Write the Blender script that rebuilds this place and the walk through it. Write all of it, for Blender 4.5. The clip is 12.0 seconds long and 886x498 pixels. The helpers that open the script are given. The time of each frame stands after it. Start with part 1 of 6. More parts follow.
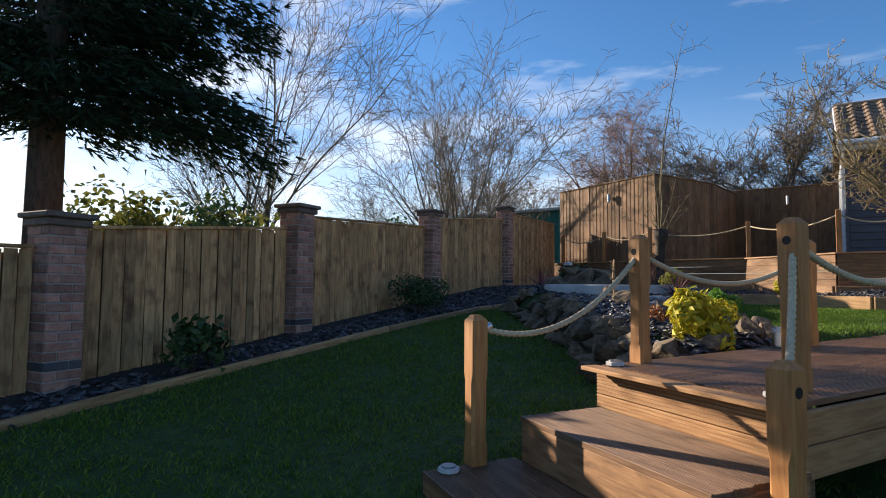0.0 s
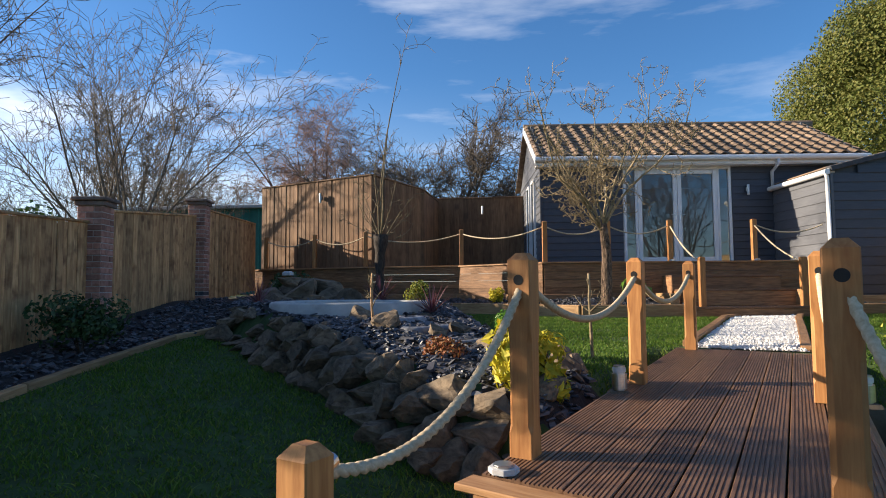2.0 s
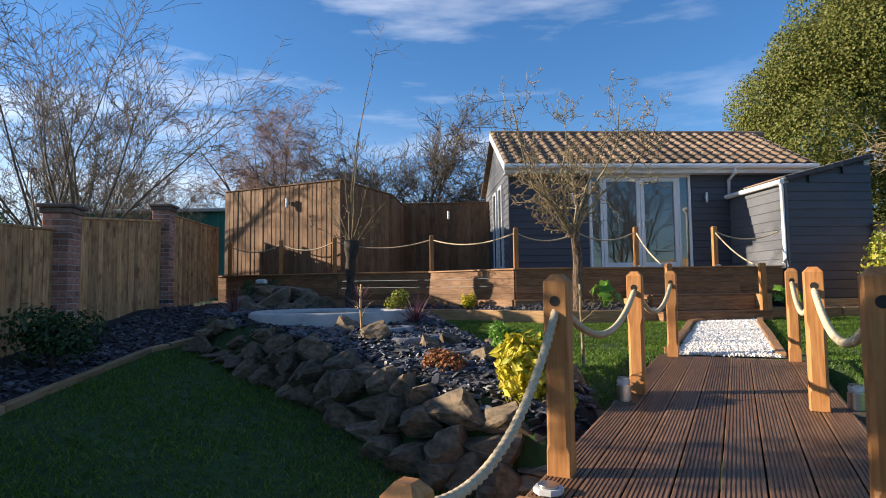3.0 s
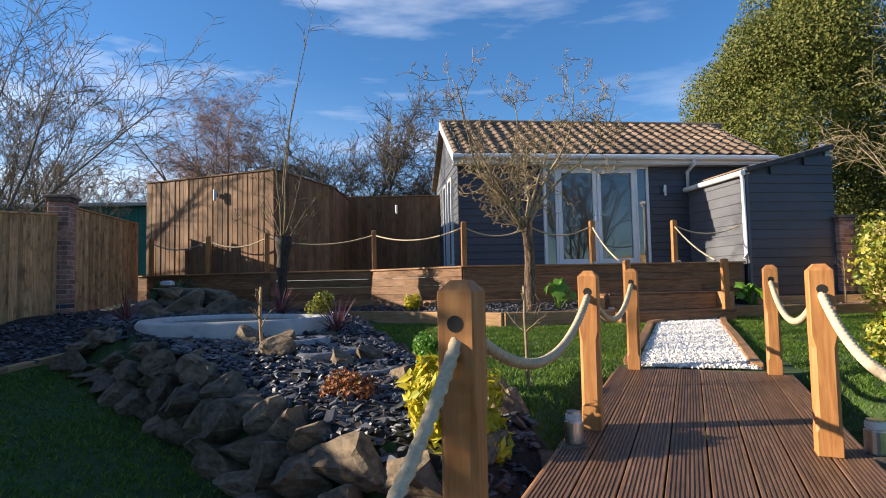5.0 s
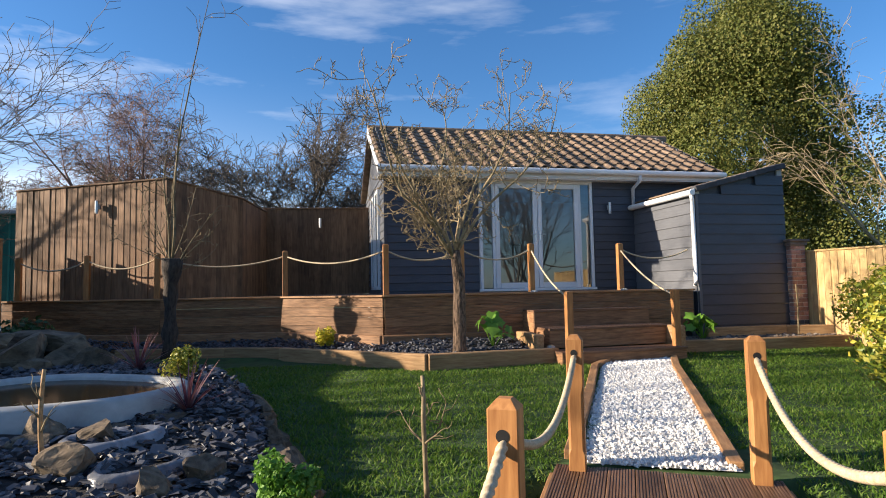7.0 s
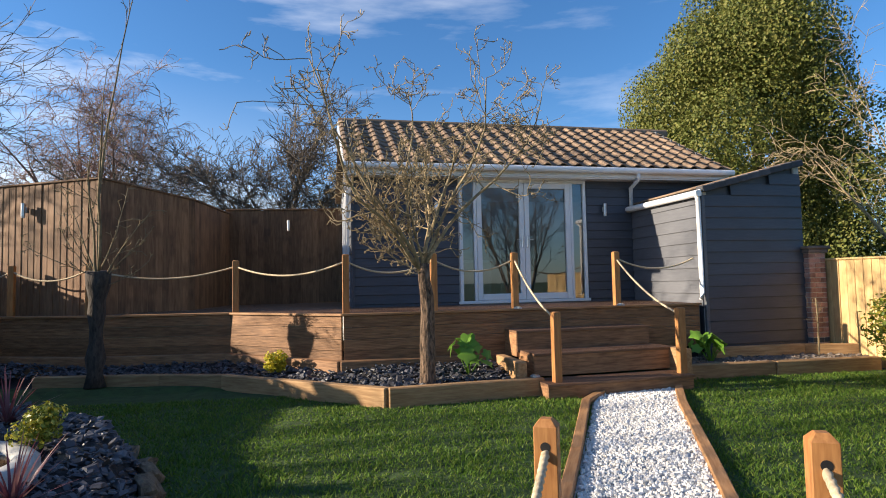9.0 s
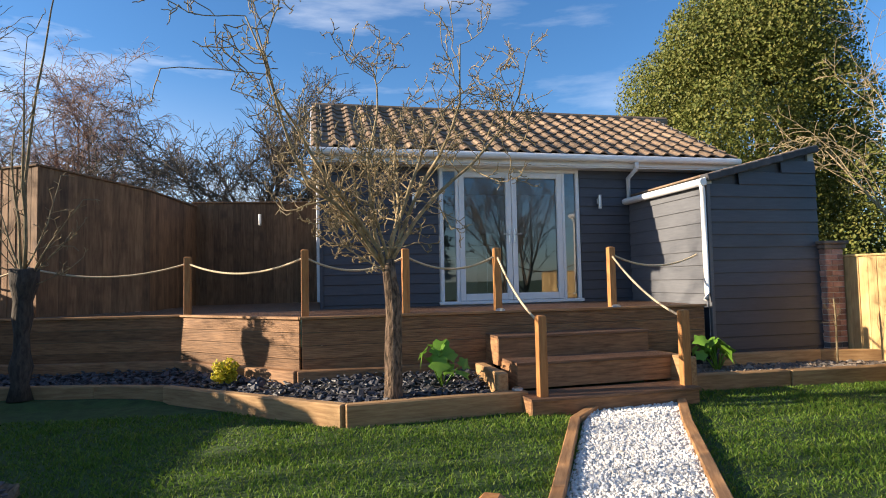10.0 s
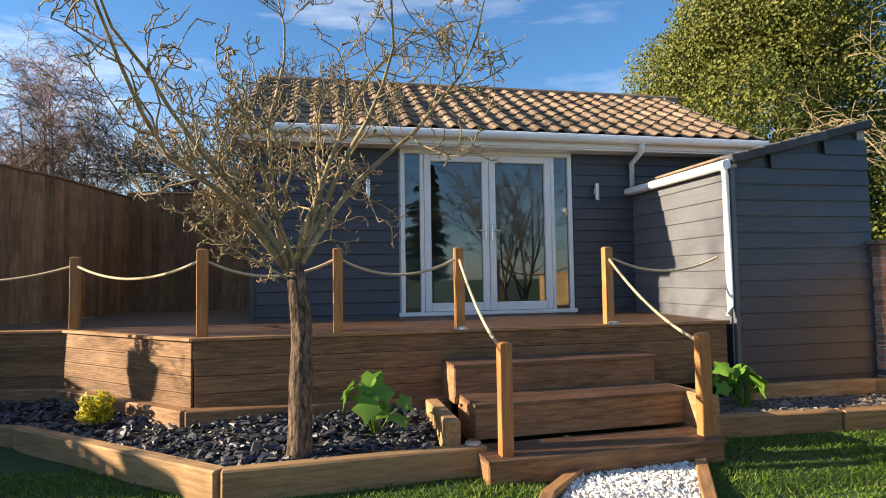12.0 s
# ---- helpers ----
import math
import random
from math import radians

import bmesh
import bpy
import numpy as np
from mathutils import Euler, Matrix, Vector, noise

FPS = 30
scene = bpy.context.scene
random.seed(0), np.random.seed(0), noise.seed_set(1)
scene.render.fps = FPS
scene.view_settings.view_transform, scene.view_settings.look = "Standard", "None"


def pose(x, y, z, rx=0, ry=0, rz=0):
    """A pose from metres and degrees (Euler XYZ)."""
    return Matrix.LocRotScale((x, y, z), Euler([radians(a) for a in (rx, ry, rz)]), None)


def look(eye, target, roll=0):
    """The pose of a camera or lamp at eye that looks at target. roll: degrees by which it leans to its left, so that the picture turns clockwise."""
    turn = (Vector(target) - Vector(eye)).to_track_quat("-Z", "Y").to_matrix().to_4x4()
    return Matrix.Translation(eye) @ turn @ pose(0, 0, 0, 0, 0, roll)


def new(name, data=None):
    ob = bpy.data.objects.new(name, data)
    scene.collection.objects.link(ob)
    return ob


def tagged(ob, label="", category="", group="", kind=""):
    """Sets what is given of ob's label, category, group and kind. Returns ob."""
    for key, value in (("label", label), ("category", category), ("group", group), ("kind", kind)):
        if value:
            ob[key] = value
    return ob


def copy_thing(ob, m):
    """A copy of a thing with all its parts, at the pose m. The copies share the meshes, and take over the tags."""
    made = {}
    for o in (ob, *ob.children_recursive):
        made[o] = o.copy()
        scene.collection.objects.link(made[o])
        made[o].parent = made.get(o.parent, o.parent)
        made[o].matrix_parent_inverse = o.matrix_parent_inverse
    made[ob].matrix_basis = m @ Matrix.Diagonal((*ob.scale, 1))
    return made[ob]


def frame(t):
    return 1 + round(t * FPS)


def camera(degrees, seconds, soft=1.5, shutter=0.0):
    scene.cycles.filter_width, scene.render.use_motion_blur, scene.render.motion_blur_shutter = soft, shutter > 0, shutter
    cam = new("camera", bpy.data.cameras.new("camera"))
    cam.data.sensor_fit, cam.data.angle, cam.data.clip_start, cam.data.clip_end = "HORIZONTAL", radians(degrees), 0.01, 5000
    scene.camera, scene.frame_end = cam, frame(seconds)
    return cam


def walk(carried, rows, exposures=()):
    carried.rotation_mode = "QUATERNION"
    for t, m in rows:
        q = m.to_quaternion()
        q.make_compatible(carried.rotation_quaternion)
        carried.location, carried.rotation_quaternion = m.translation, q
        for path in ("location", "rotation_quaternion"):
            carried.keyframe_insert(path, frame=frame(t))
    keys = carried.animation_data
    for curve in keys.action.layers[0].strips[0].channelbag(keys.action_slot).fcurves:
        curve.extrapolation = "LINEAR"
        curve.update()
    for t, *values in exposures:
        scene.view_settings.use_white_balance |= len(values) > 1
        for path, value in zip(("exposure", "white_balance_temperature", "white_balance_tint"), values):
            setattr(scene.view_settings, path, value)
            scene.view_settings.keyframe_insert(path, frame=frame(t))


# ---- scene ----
cam = camera(73.7, 12.0, soft=1.0)
PATH = [
    (0, (0.407, -0.078, 1.751), (-0.804, 1.509, 1.876), 0.5),
    (0.5, (-0.006, 0.337, 1.798), (-0.937, 2.103, 1.922), 0.2),
    (1, (-0.356, 0.712, 1.838), (-1.006, 2.598, 1.971), 0.0),
    (1.2, (-0.496, 0.839, 1.874), (-1.029, 2.763, 1.997), 0.1),
    (1.5, (-0.694, 1.029, 1.898), (-1.078, 2.988, 2.029), -0.2),
    (2, (-0.937, 1.269, 1.954), (-1.17, 3.252, 2.082), -0.4),
    (2.5, (-1.135, 1.262, 2.013), (-1.299, 3.25, 2.146), -0.5),
    (3, (-1.275, 1.22, 2.038), (-1.353, 3.214, 2.171), -0.7),
    (3.5, (-1.334, 1.224, 2.043), (-1.347, 3.22, 2.176), -0.8),
    (3.7, (-1.342, 1.233, 2.042), (-1.337, 3.228, 2.175), -1.0),
    (5.3, (-0.922, 2.485, 2.109), (-0.848, 4.48, 2.229), -1.0),
    (5.5, (-0.908, 2.659, 2.151), (-0.814, 4.653, 2.273), -0.9),
    (6, (-0.822, 2.965, 2.246), (-0.65, 4.954, 2.373), -1.0),
    (6.5, (-0.638, 3.285, 2.355), (-0.413, 5.268, 2.482), -1.2),
    (7, (-0.539, 3.45, 2.483), (-0.301, 5.432, 2.615), -1.1),
    (7.2, (-0.508, 3.49, 2.511), (-0.273, 5.472, 2.638), -1.3),
    (8.8, (-0.119, 4.444, 2.758), (0.127, 6.425, 2.872), -1.2),
    (9, (-0.028, 4.577, 2.752), (0.219, 6.559, 2.869), -1.2),
    (9.5, (0.16, 5.025, 2.756), (0.411, 7.006, 2.868), -1.2),
    (10, (0.381, 5.429, 2.759), (0.633, 7.41, 2.869), -1.2),
    (10.5, (0.603, 5.853, 2.823), (0.854, 7.834, 2.929), -1.1),
    (11, (0.769, 6.292, 2.814), (1.019, 8.273, 2.917), -1.0),
    (11.5, (0.942, 6.638, 2.827), (1.188, 8.621, 2.929), -1.0),
    (12, (1.162, 6.981, 2.858), (1.39, 8.965, 2.961), -0.9),
]
walk(cam, [(t, look(eye, target, roll)) for t, eye, target, roll in PATH], [(0, 1.18, 6500, 10), (3.5, 1.26, 6350, 10), (6.5, 1.27, 6300, 10), (9, 1.32, 6400, 10), (12, 1.64, 7000, 8)])

# ---- world and sun ----
SUN_AZ, SUN_EL = radians(178.5), radians(18.0)
sun_dir = Vector((math.cos(SUN_AZ) * math.cos(SUN_EL), math.sin(SUN_AZ) * math.cos(SUN_EL), math.sin(SUN_EL)))
world = bpy.data.worlds.new("world")
scene.world = world
world.use_nodes = True
wn, wl = world.node_tree.nodes, world.node_tree.links
wn.clear()
w_out = wn.new("ShaderNodeOutputWorld")
w_bg = wn.new("ShaderNodeBackground")
w_sky = wn.new("ShaderNodeTexSky")
w_sky.sky_type, w_sky.sun_disc = "NISHITA", False
w_sky.sun_elevation, w_sky.sun_rotation = SUN_EL, math.pi / 2 - SUN_AZ
w_sky.air_density, w_sky.dust_density, w_sky.ozone_density = 1.0, 0.4, 5.5
w_bg.inputs["Strength"].default_value = 0.08
# thin streaks of cloud, thicker low towards the sun
w_tc = wn.new("ShaderNodeTexCoord")
w_map = wn.new("ShaderNodeMapping")
w_map.inputs["Scale"].default_value = (1.4, 3.0, 8.0)
w_map.inputs["Rotation"].default_value = (0.15, -0.12, 0.5)
w_noise = wn.new("ShaderNodeTexNoise")
w_noise.inputs["Scale"].default_value, w_noise.inputs["Detail"].default_value = 1.5, 7.0
w_noise.inputs["Roughness"].default_value = 0.56
w_ramp = wn.new("ShaderNodeValToRGB")
w_ramp.color_ramp.elements[0].position, w_ramp.color_ramp.elements[1].position = 0.49, 0.86
w_dot = wn.new("ShaderNodeVectorMath")
w_dot.operation = "DOT_PRODUCT"
w_dot.inputs[1].default_value = (-0.93, 0.35, 0.0)
w_low = wn.new("ShaderNodeMapRange")
w_low.inputs["From Min"].default_value, w_low.inputs["From Max"].default_value = -0.2, 1.0
w_low.inputs["To Min"].default_value, w_low.inputs["To Max"].default_value = 0.25, 1.0
w_mul = wn.new("ShaderNodeMath")
w_mul.operation = "MULTIPLY"
w_mix = wn.new("ShaderNodeMix")
w_mix.data_type = "RGBA"
w_mix.inputs["B"].default_value = (9.0, 8.8, 8.6, 1)
wl.new(w_tc.outputs["Generated"], w_map.inputs["Vector"])
wl.new(w_map.outputs["Vector"], w_noise.inputs["Vector"])
wl.new(w_noise.outputs["Fac"], w_ramp.inputs["Fac"])
wl.new(w_tc.outputs["Generated"], w_dot.inputs[0])
wl.new(w_dot.outputs["Value"], w_low.inputs["Value"])
wl.new(w_ramp.outputs["Color"], w_mul.inputs[0])
wl.new(w_low.outputs["Result"], w_mul.inputs[1])
wl.new(w_mul.outputs["Value"], w_mix.inputs["Factor"])
# a clear winter blue, with bright haze low on the sun's side
w_hue = wn.new("ShaderNodeHueSaturation")
w_hue.inputs["Saturation"].default_value = 1.08
w_sep = wn.new("ShaderNodeSeparateXYZ")
w_hz = wn.new("ShaderNodeMapRange")
w_hz.interpolation_type = "SMOOTHSTEP"
w_hz.inputs["From Min"].default_value, w_hz.inputs["From Max"].default_value = 0.0, 0.36
w_hz.inputs["To Min"].default_value, w_hz.inputs["To Max"].default_value = 1.0, 0.0
w_hd = wn.new("ShaderNodeMapRange")
w_hd.interpolation_type = "SMOOTHSTEP"
w_hd.inputs["From Min"].default_value, w_hd.inputs["From Max"].default_value = 0.15, 1.0
w_hd.inputs["To Min"].default_value, w_hd.inputs["To Max"].default_value = 0.05, 0.45
w_hm = wn.new("ShaderNodeMath")
w_hm.operation = "MULTIPLY"
w_haze = wn.new("ShaderNodeMix")
w_haze.data_type = "RGBA"
w_haze.inputs["B"].default_value = (8.6, 8.2, 7.6, 1)
wl.new(w_tc.outputs["Generated"], w_sep.inputs[0])
wl.new(w_sep.outputs["Z"], w_hz.inputs["Value"])
wl.new(w_dot.outputs["Value"], w_hd.inputs["Value"])
wl.new(w_hz.outputs["Result"], w_hm.inputs[0])
wl.new(w_hd.outputs["Result"], w_hm.inputs[1])
wl.new(w_hm.outputs["Value"], w_haze.inputs["Factor"])
wl.new(w_sky.outputs["Color"], w_hue.inputs["Color"])
wl.new(w_hue.outputs["Color"], w_haze.inputs["A"])
wl.new(w_haze.outputs["Result"], w_mix.inputs["A"])
wl.new(w_mix.outputs["Result"], w_bg.inputs["Color"])
wl.new(w_bg.outputs["Background"], w_out.inputs["Surface"])

sun_data = bpy.data.lights.new("sun", "SUN")
sun_data.energy, sun_data.angle, sun_data.color = 5.0, radians(0.55), (1.0, 0.84, 0.64)
sun = new("sun", sun_data)
sun.matrix_world = look((-60, 6, 20), Vector((-60, 6, 20)) - sun_dir)


# ---- materials ----
def node(nt, kind, **values):
    n = nt.nodes.new(kind)
    for key, value in values.items():
        n.inputs[key].default_value = value
    return n


def material(name, dark, light, scale=(1, 1, 1), size=6.0, rough=0.7, bump=0.3, dist=0.004, vary=0.25, metal=0.0, coord="Object", detail=6.0,
             stain=0.3, stain_col=None, stain_size=1.3, lo=0.3, hi=0.7, spec=0.4, sheen=0.0):
    """A noise-grained surface with stains at a larger scale, and a shade that differs from piece to piece."""
    m = bpy.data.materials.new(name)
    m.use_nodes = True
    nt = m.node_tree
    b = nt.nodes["Principled BSDF"]
    tc = nt.nodes.new("ShaderNodeTexCoord")
    info = nt.nodes.new("ShaderNodeObjectInfo")
    off = nt.nodes.new("ShaderNodeVectorMath")
    off.operation = "MULTIPLY_ADD"
    off.inputs[1].default_value = (37.0, 19.0, 53.0)
    nt.links.new(info.outputs["Random"], off.inputs[0])
    nt.links.new(tc.outputs[coord], off.inputs[2])
    mp = node(nt, "ShaderNodeMapping", Scale=scale)
    nt.links.new(off.outputs[0], mp.inputs["Vector"])
    grain = node(nt, "ShaderNodeTexNoise", Scale=size, Detail=detail, Roughness=0.6, Distortion=0.4)
    nt.links.new(mp.outputs["Vector"], grain.inputs["Vector"])
    ramp = nt.nodes.new("ShaderNodeValToRGB")
    ramp.color_ramp.elements[0].position, ramp.color_ramp.elements[1].position = lo, hi
    ramp.color_ramp.elements[0].color, ramp.color_ramp.elements[1].color = (*dark, 1), (*light, 1)
    nt.links.new(grain.outputs["Fac"], ramp.inputs["Fac"])
    big = node(nt, "ShaderNodeTexNoise", Scale=stain_size, Detail=3.0)
    nt.links.new(off.outputs[0], big.inputs["Vector"])
    bigr = node(nt, "ShaderNodeMapRange", **{"From Min": 0.5, "From Max": 0.75, "To Min": 0.0, "To Max": stain})
    nt.links.new(big.outputs["Fac"], bigr.inputs["Value"])
    mix = nt.nodes.new("ShaderNodeMix")
    mix.data_type = "RGBA"
    mix.inputs["B"].default_value = (*(stain_col or [c * 0.5 for c in dark]), 1)
    nt.links.new(ramp.outputs["Color"], mix.inputs["A"])
    nt.links.new(bigr.outputs["Result"], mix.inputs["Factor"])
    val = node(nt, "ShaderNodeMapRange", **{"To Min": 1 - vary, "To Max": 1 + vary})
    nt.links.new(info.outputs["Random"], val.inputs["Value"])
    hsv = nt.nodes.new("ShaderNodeHueSaturation")
    nt.links.new(val.outputs["Result"], hsv.inputs["Value"])
    nt.links.new(mix.outputs["Result"], hsv.inputs["Color"])
    nt.links.new(hsv.outputs["Color"], b.inputs["Base Color"])
    b.inputs["Roughness"].default_value, b.inputs["Metallic"].default_value = rough, metal
    b.inputs["Specular IOR Level"].default_value = spec
    if bump:
        bp = node(nt, "ShaderNodeBump", Strength=bump, Distance=dist)
        nt.links.new(grain.outputs["Fac"], bp.inputs["Height"])
        nt.links.new(bp.outputs["Normal"], b.inputs["Normal"])
    return m


def island_material(name, cols, rough=0.7, spec=0.4, bump=0.3, size=20.0, through_light=0.0):
    """A material whose shade differs from one joined piece to the next."""
    m = bpy.data.materials.new(name)
    m.use_nodes = True
    nt = m.node_tree
    b = nt.nodes["Principled BSDF"]
    geo = nt.nodes.new("ShaderNodeNewGeometry")
    ramp = nt.nodes.new("ShaderNodeValToRGB")
    while len(ramp.color_ramp.elements) < len(cols):
        ramp.color_ramp.elements.new(0.5)
    for i, c in enumerate(cols):
        e = ramp.color_ramp.elements[i]
        e.position, e.color = i / (len(cols) - 1), (*c, 1)
    nt.links.new(geo.outputs["Random Per Island"], ramp.inputs["Fac"])
    nt.links.new(ramp.outputs["Color"], b.inputs["Base Color"])
    b.inputs["Roughness"].default_value, b.inputs["Specular IOR Level"].default_value = rough, spec
    if bump:
        tc = nt.nodes.new("ShaderNodeTexCoord")
        nz = node(nt, "ShaderNodeTexNoise", Scale=size, Detail=4.0)
        nt.links.new(tc.outputs["Object"], nz.inputs["Vector"])
        bp = node(nt, "ShaderNodeBump", Strength=bump, Distance=0.01)
        nt.links.new(nz.outputs["Fac"], bp.inputs["Height"])
        nt.links.new(bp.outputs["Normal"], b.inputs["Normal"])
    if through_light:
        tr = nt.nodes.new("ShaderNodeBsdfTranslucent")
        nt.links.new(ramp.outputs["Color"], tr.inputs["Color"])
        ms = nt.nodes.new("ShaderNodeMixShader")
        ms.inputs[0].default_value = through_light
        nt.links.new(b.outputs[0], ms.inputs[1])
        nt.links.new(tr.outputs[0], ms.inputs[2])
        nt.links.new(ms.outputs[0], nt.nodes["Material Output"].inputs["Surface"])
    return m


ALONG = (1.5, 14, 14)
UP = (14, 14, 1.5)
M = dict(
    post=material("oiled_post_wood", (0.30, 0.12, 0.035), (0.50, 0.24, 0.08), UP, 3.0, 0.6, 0.25, vary=0.12),
    board=material("deck_board_wood", (0.088, 0.045, 0.024), (0.215, 0.12, 0.07), ALONG, 3.0, 0.48, 0.3, vary=0.2),
    fascia=material("deck_fascia_wood", (0.26, 0.12, 0.045), (0.46, 0.26, 0.12), ALONG, 3.0, 0.6, 0.3, vary=0.15),
    skirt=material("weathered_skirt_wood", (0.13, 0.062, 0.028), (0.37, 0.20, 0.095), ALONG, 3.0, 0.62, 0.3, vary=0.25),
    sleeper=material("sleeper_wood", (0.24, 0.13, 0.055), (0.46, 0.29, 0.14), ALONG, 2.5, 0.75, 0.4, vary=0.2),
    fence=material("fence_board_wood", (0.27, 0.135, 0.055), (0.60, 0.37, 0.17), UP, 2.2, 0.75, 0.5, vary=0.3, stain=0.85, stain_col=(0.10, 0.04, 0.018), stain_size=5.0),
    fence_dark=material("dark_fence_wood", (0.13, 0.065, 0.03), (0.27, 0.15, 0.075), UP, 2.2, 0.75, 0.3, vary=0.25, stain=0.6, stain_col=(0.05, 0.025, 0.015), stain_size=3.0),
    # fence wood lightened: the far fence's sunlight is put into the colour
    fence_sun=material("sunlit_fence_wood", (0.42, 0.27, 0.11), (0.62, 0.43, 0.2), UP, 2.2, 0.75, 0.3, vary=0.18, stain=0.5, stain_col=(0.2, 0.1, 0.04), stain_size=3.0),
    brick=material("red_brick", (0.26, 0.12, 0.085), (0.44, 0.25, 0.19), (1, 1, 1), 14.0, 0.85, 0.5, vary=0.35, stain=0.5, stain_col=(0.10, 0.07, 0.065), stain_size=3.0),
    blue_brick=material("dark_brick", (0.045, 0.045, 0.055), (0.08, 0.08, 0.09), (1, 1, 1), 14.0, 0.7, 0.4),
    mortar=material("mortar", (0.30, 0.27, 0.24), (0.45, 0.42, 0.38), (1, 1, 1), 30.0, 0.95, 0.5),
    cap=material("pillar_cap_stone", (0.10, 0.07, 0.06), (0.2, 0.15, 0.12), (1, 1, 1), 10.0, 0.85, 0.4),
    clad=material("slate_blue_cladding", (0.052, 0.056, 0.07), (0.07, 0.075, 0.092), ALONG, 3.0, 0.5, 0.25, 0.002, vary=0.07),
    # lighter cladding for the side walls, with the low sun in its colour
    clad_side=material("sunlit_cladding", (0.10, 0.105, 0.12), (0.13, 0.135, 0.15), ALONG, 3.0, 0.5, 0.25, 0.002, vary=0.06),
    white=material("white_plastic", (0.76, 0.76, 0.76), (0.82, 0.82, 0.82), (1, 1, 1), 8.0, 0.3, 0.0, vary=0.02, stain=0.1, stain_col=(0.6, 0.6, 0.57)),
    tile=material("brown_roof_tile", (0.13, 0.085, 0.055), (0.30, 0.21, 0.14), (1, 1, 1), 9.0, 0.85, 0.5, vary=0.3, stain=0.6, stain_col=(0.07, 0.055, 0.04), stain_size=3.0),
    tile_dark=material("dark_verge_tile", (0.05, 0.05, 0.055), (0.09, 0.09, 0.1), (1, 1, 1), 9.0, 0.8, 0.4),
    rock=material("garden_rock", (0.05, 0.036, 0.024), (0.25, 0.185, 0.12), (1, 1, 1), 6.0, 0.9, 0.8, 0.02, vary=0.3, stain=0.6, stain_col=(0.07, 0.065, 0.05), stain_size=3.0),
    soil=material("dark_soil", (0.012, 0.011, 0.012), (0.04, 0.036, 0.034), (1, 1, 1), 25.0, 0.95, 0.7, 0.02),
    grass_ground=material("lawn_soil", (0.018, 0.035, 0.008), (0.045, 0.085, 0.02), (1, 1, 1), 8.0, 0.95, 0.6, 0.02, detail=8.0),
    rope=material("natural_rope", (0.40, 0.31, 0.19), (0.62, 0.52, 0.36), (1, 1, 1), 60.0, 0.9, 0.4, vary=0.05),
    metal=material("brushed_steel", (0.5, 0.5, 0.52), (0.65, 0.65, 0.66), (1, 1, 8), 20.0, 0.28, 0.05, metal=1.0),
    lightcap=material("grey_plastic_disc", (0.42, 0.42, 0.42), (0.6, 0.6, 0.6), (1, 1, 1), 20.0, 0.45, 0.1),
    bark=material("tree_bark", (0.05, 0.032, 0.02), (0.30, 0.2, 0.13), (7, 7, 2.0), 5.0, 0.9, 1.0, 0.05, lo=0.38, hi=0.62),
    bark_dark=material("dark_bark", (0.03, 0.025, 0.02), (0.10, 0.08, 0.065), (5, 5, 1.5), 6.0, 0.95, 1.0, 0.02),
    twig=material("lichen_twig", (0.14, 0.105, 0.055), (0.40, 0.31, 0.18), (1, 1, 1), 12.0, 0.9, 0.3),
    twig_far=material("grey_twig", (0.10, 0.08, 0.06), (0.2, 0.16, 0.12), (1, 1, 1), 5.0, 0.95, 0.0),
    twig_birch=material("russet_twig", (0.24, 0.14, 0.10), (0.40, 0.25, 0.19), (1, 1, 1), 3.0, 0.95, 0.0),
    green_shed=material("green_sheet_metal", (0.015, 0.14, 0.11), (0.025, 0.2, 0.16), (1, 1, 1), 3.0, 0.45, 0.05),
    liner=material("grey_pond_liner", (0.36, 0.36, 0.345), (0.54, 0.54, 0.51), (1, 1, 1), 7.0, 0.5, 0.3, stain=0.5, stain_col=(0.2, 0.19, 0.16)),
    liner_wet=material("wet_grey_liner", (0.09, 0.095, 0.105), (0.3, 0.31, 0.34), (1, 1, 1), 9.0, 0.35, 0.6, 0.02, stain=0.6, stain_col=(0.05, 0.045, 0.04), stain_size=4.0),
    # near-black that stands for shade in holes, under the deck and behind panes
    dark=material("unlit_black", (0.012, 0.012, 0.013), (0.02, 0.02, 0.02), (1, 1, 1), 5.0, 0.9, 0.0),
    plaster=material("pale_plaster", (0.55, 0.53, 0.5), (0.62, 0.6, 0.57), (1, 1, 1), 8.0, 0.9, 0.1),
    room_floor=material("room_floor", (0.2, 0.14, 0.09), (0.3, 0.2, 0.13), ALONG, 3.0, 0.5, 0.1),
    lampshade=material("lamp_shade", (0.6, 0.57, 0.5), (0.7, 0.66, 0.6), (1, 1, 1), 40.0, 0.8, 0.1),
    far=material("far_field", (0.10, 0.12, 0.05), (0.2, 0.18, 0.09), (1, 1, 1), 0.05, 0.95, 0.0),
)
M_slate = island_material("slate_chips", [(0.024, 0.025, 0.03), (0.06, 0.062, 0.075), (0.04, 0.04, 0.05), (0.11, 0.112, 0.125), (0.05, 0.046, 0.048)], 0.5, 0.5)
M_slate_brown = island_material("weathered_chips", [(0.06, 0.055, 0.055), (0.16, 0.12, 0.09), (0.09, 0.085, 0.085), (0.24, 0.2, 0.16)], 0.6, 0.45)
M_white_gravel = island_material("white_gravel", [(0.62, 0.6, 0.56), (0.8, 0.79, 0.76), (0.7, 0.66, 0.6), (0.85, 0.84, 0.82)], 0.7, 0.3)
M_grass = island_material("grass_blades", [(0.06, 0.13, 0.014), (0.12, 0.22, 0.025), (0.09, 0.17, 0.02), (0.23, 0.29, 0.055)], 0.6, 0.3, 0, through_light=0.42)
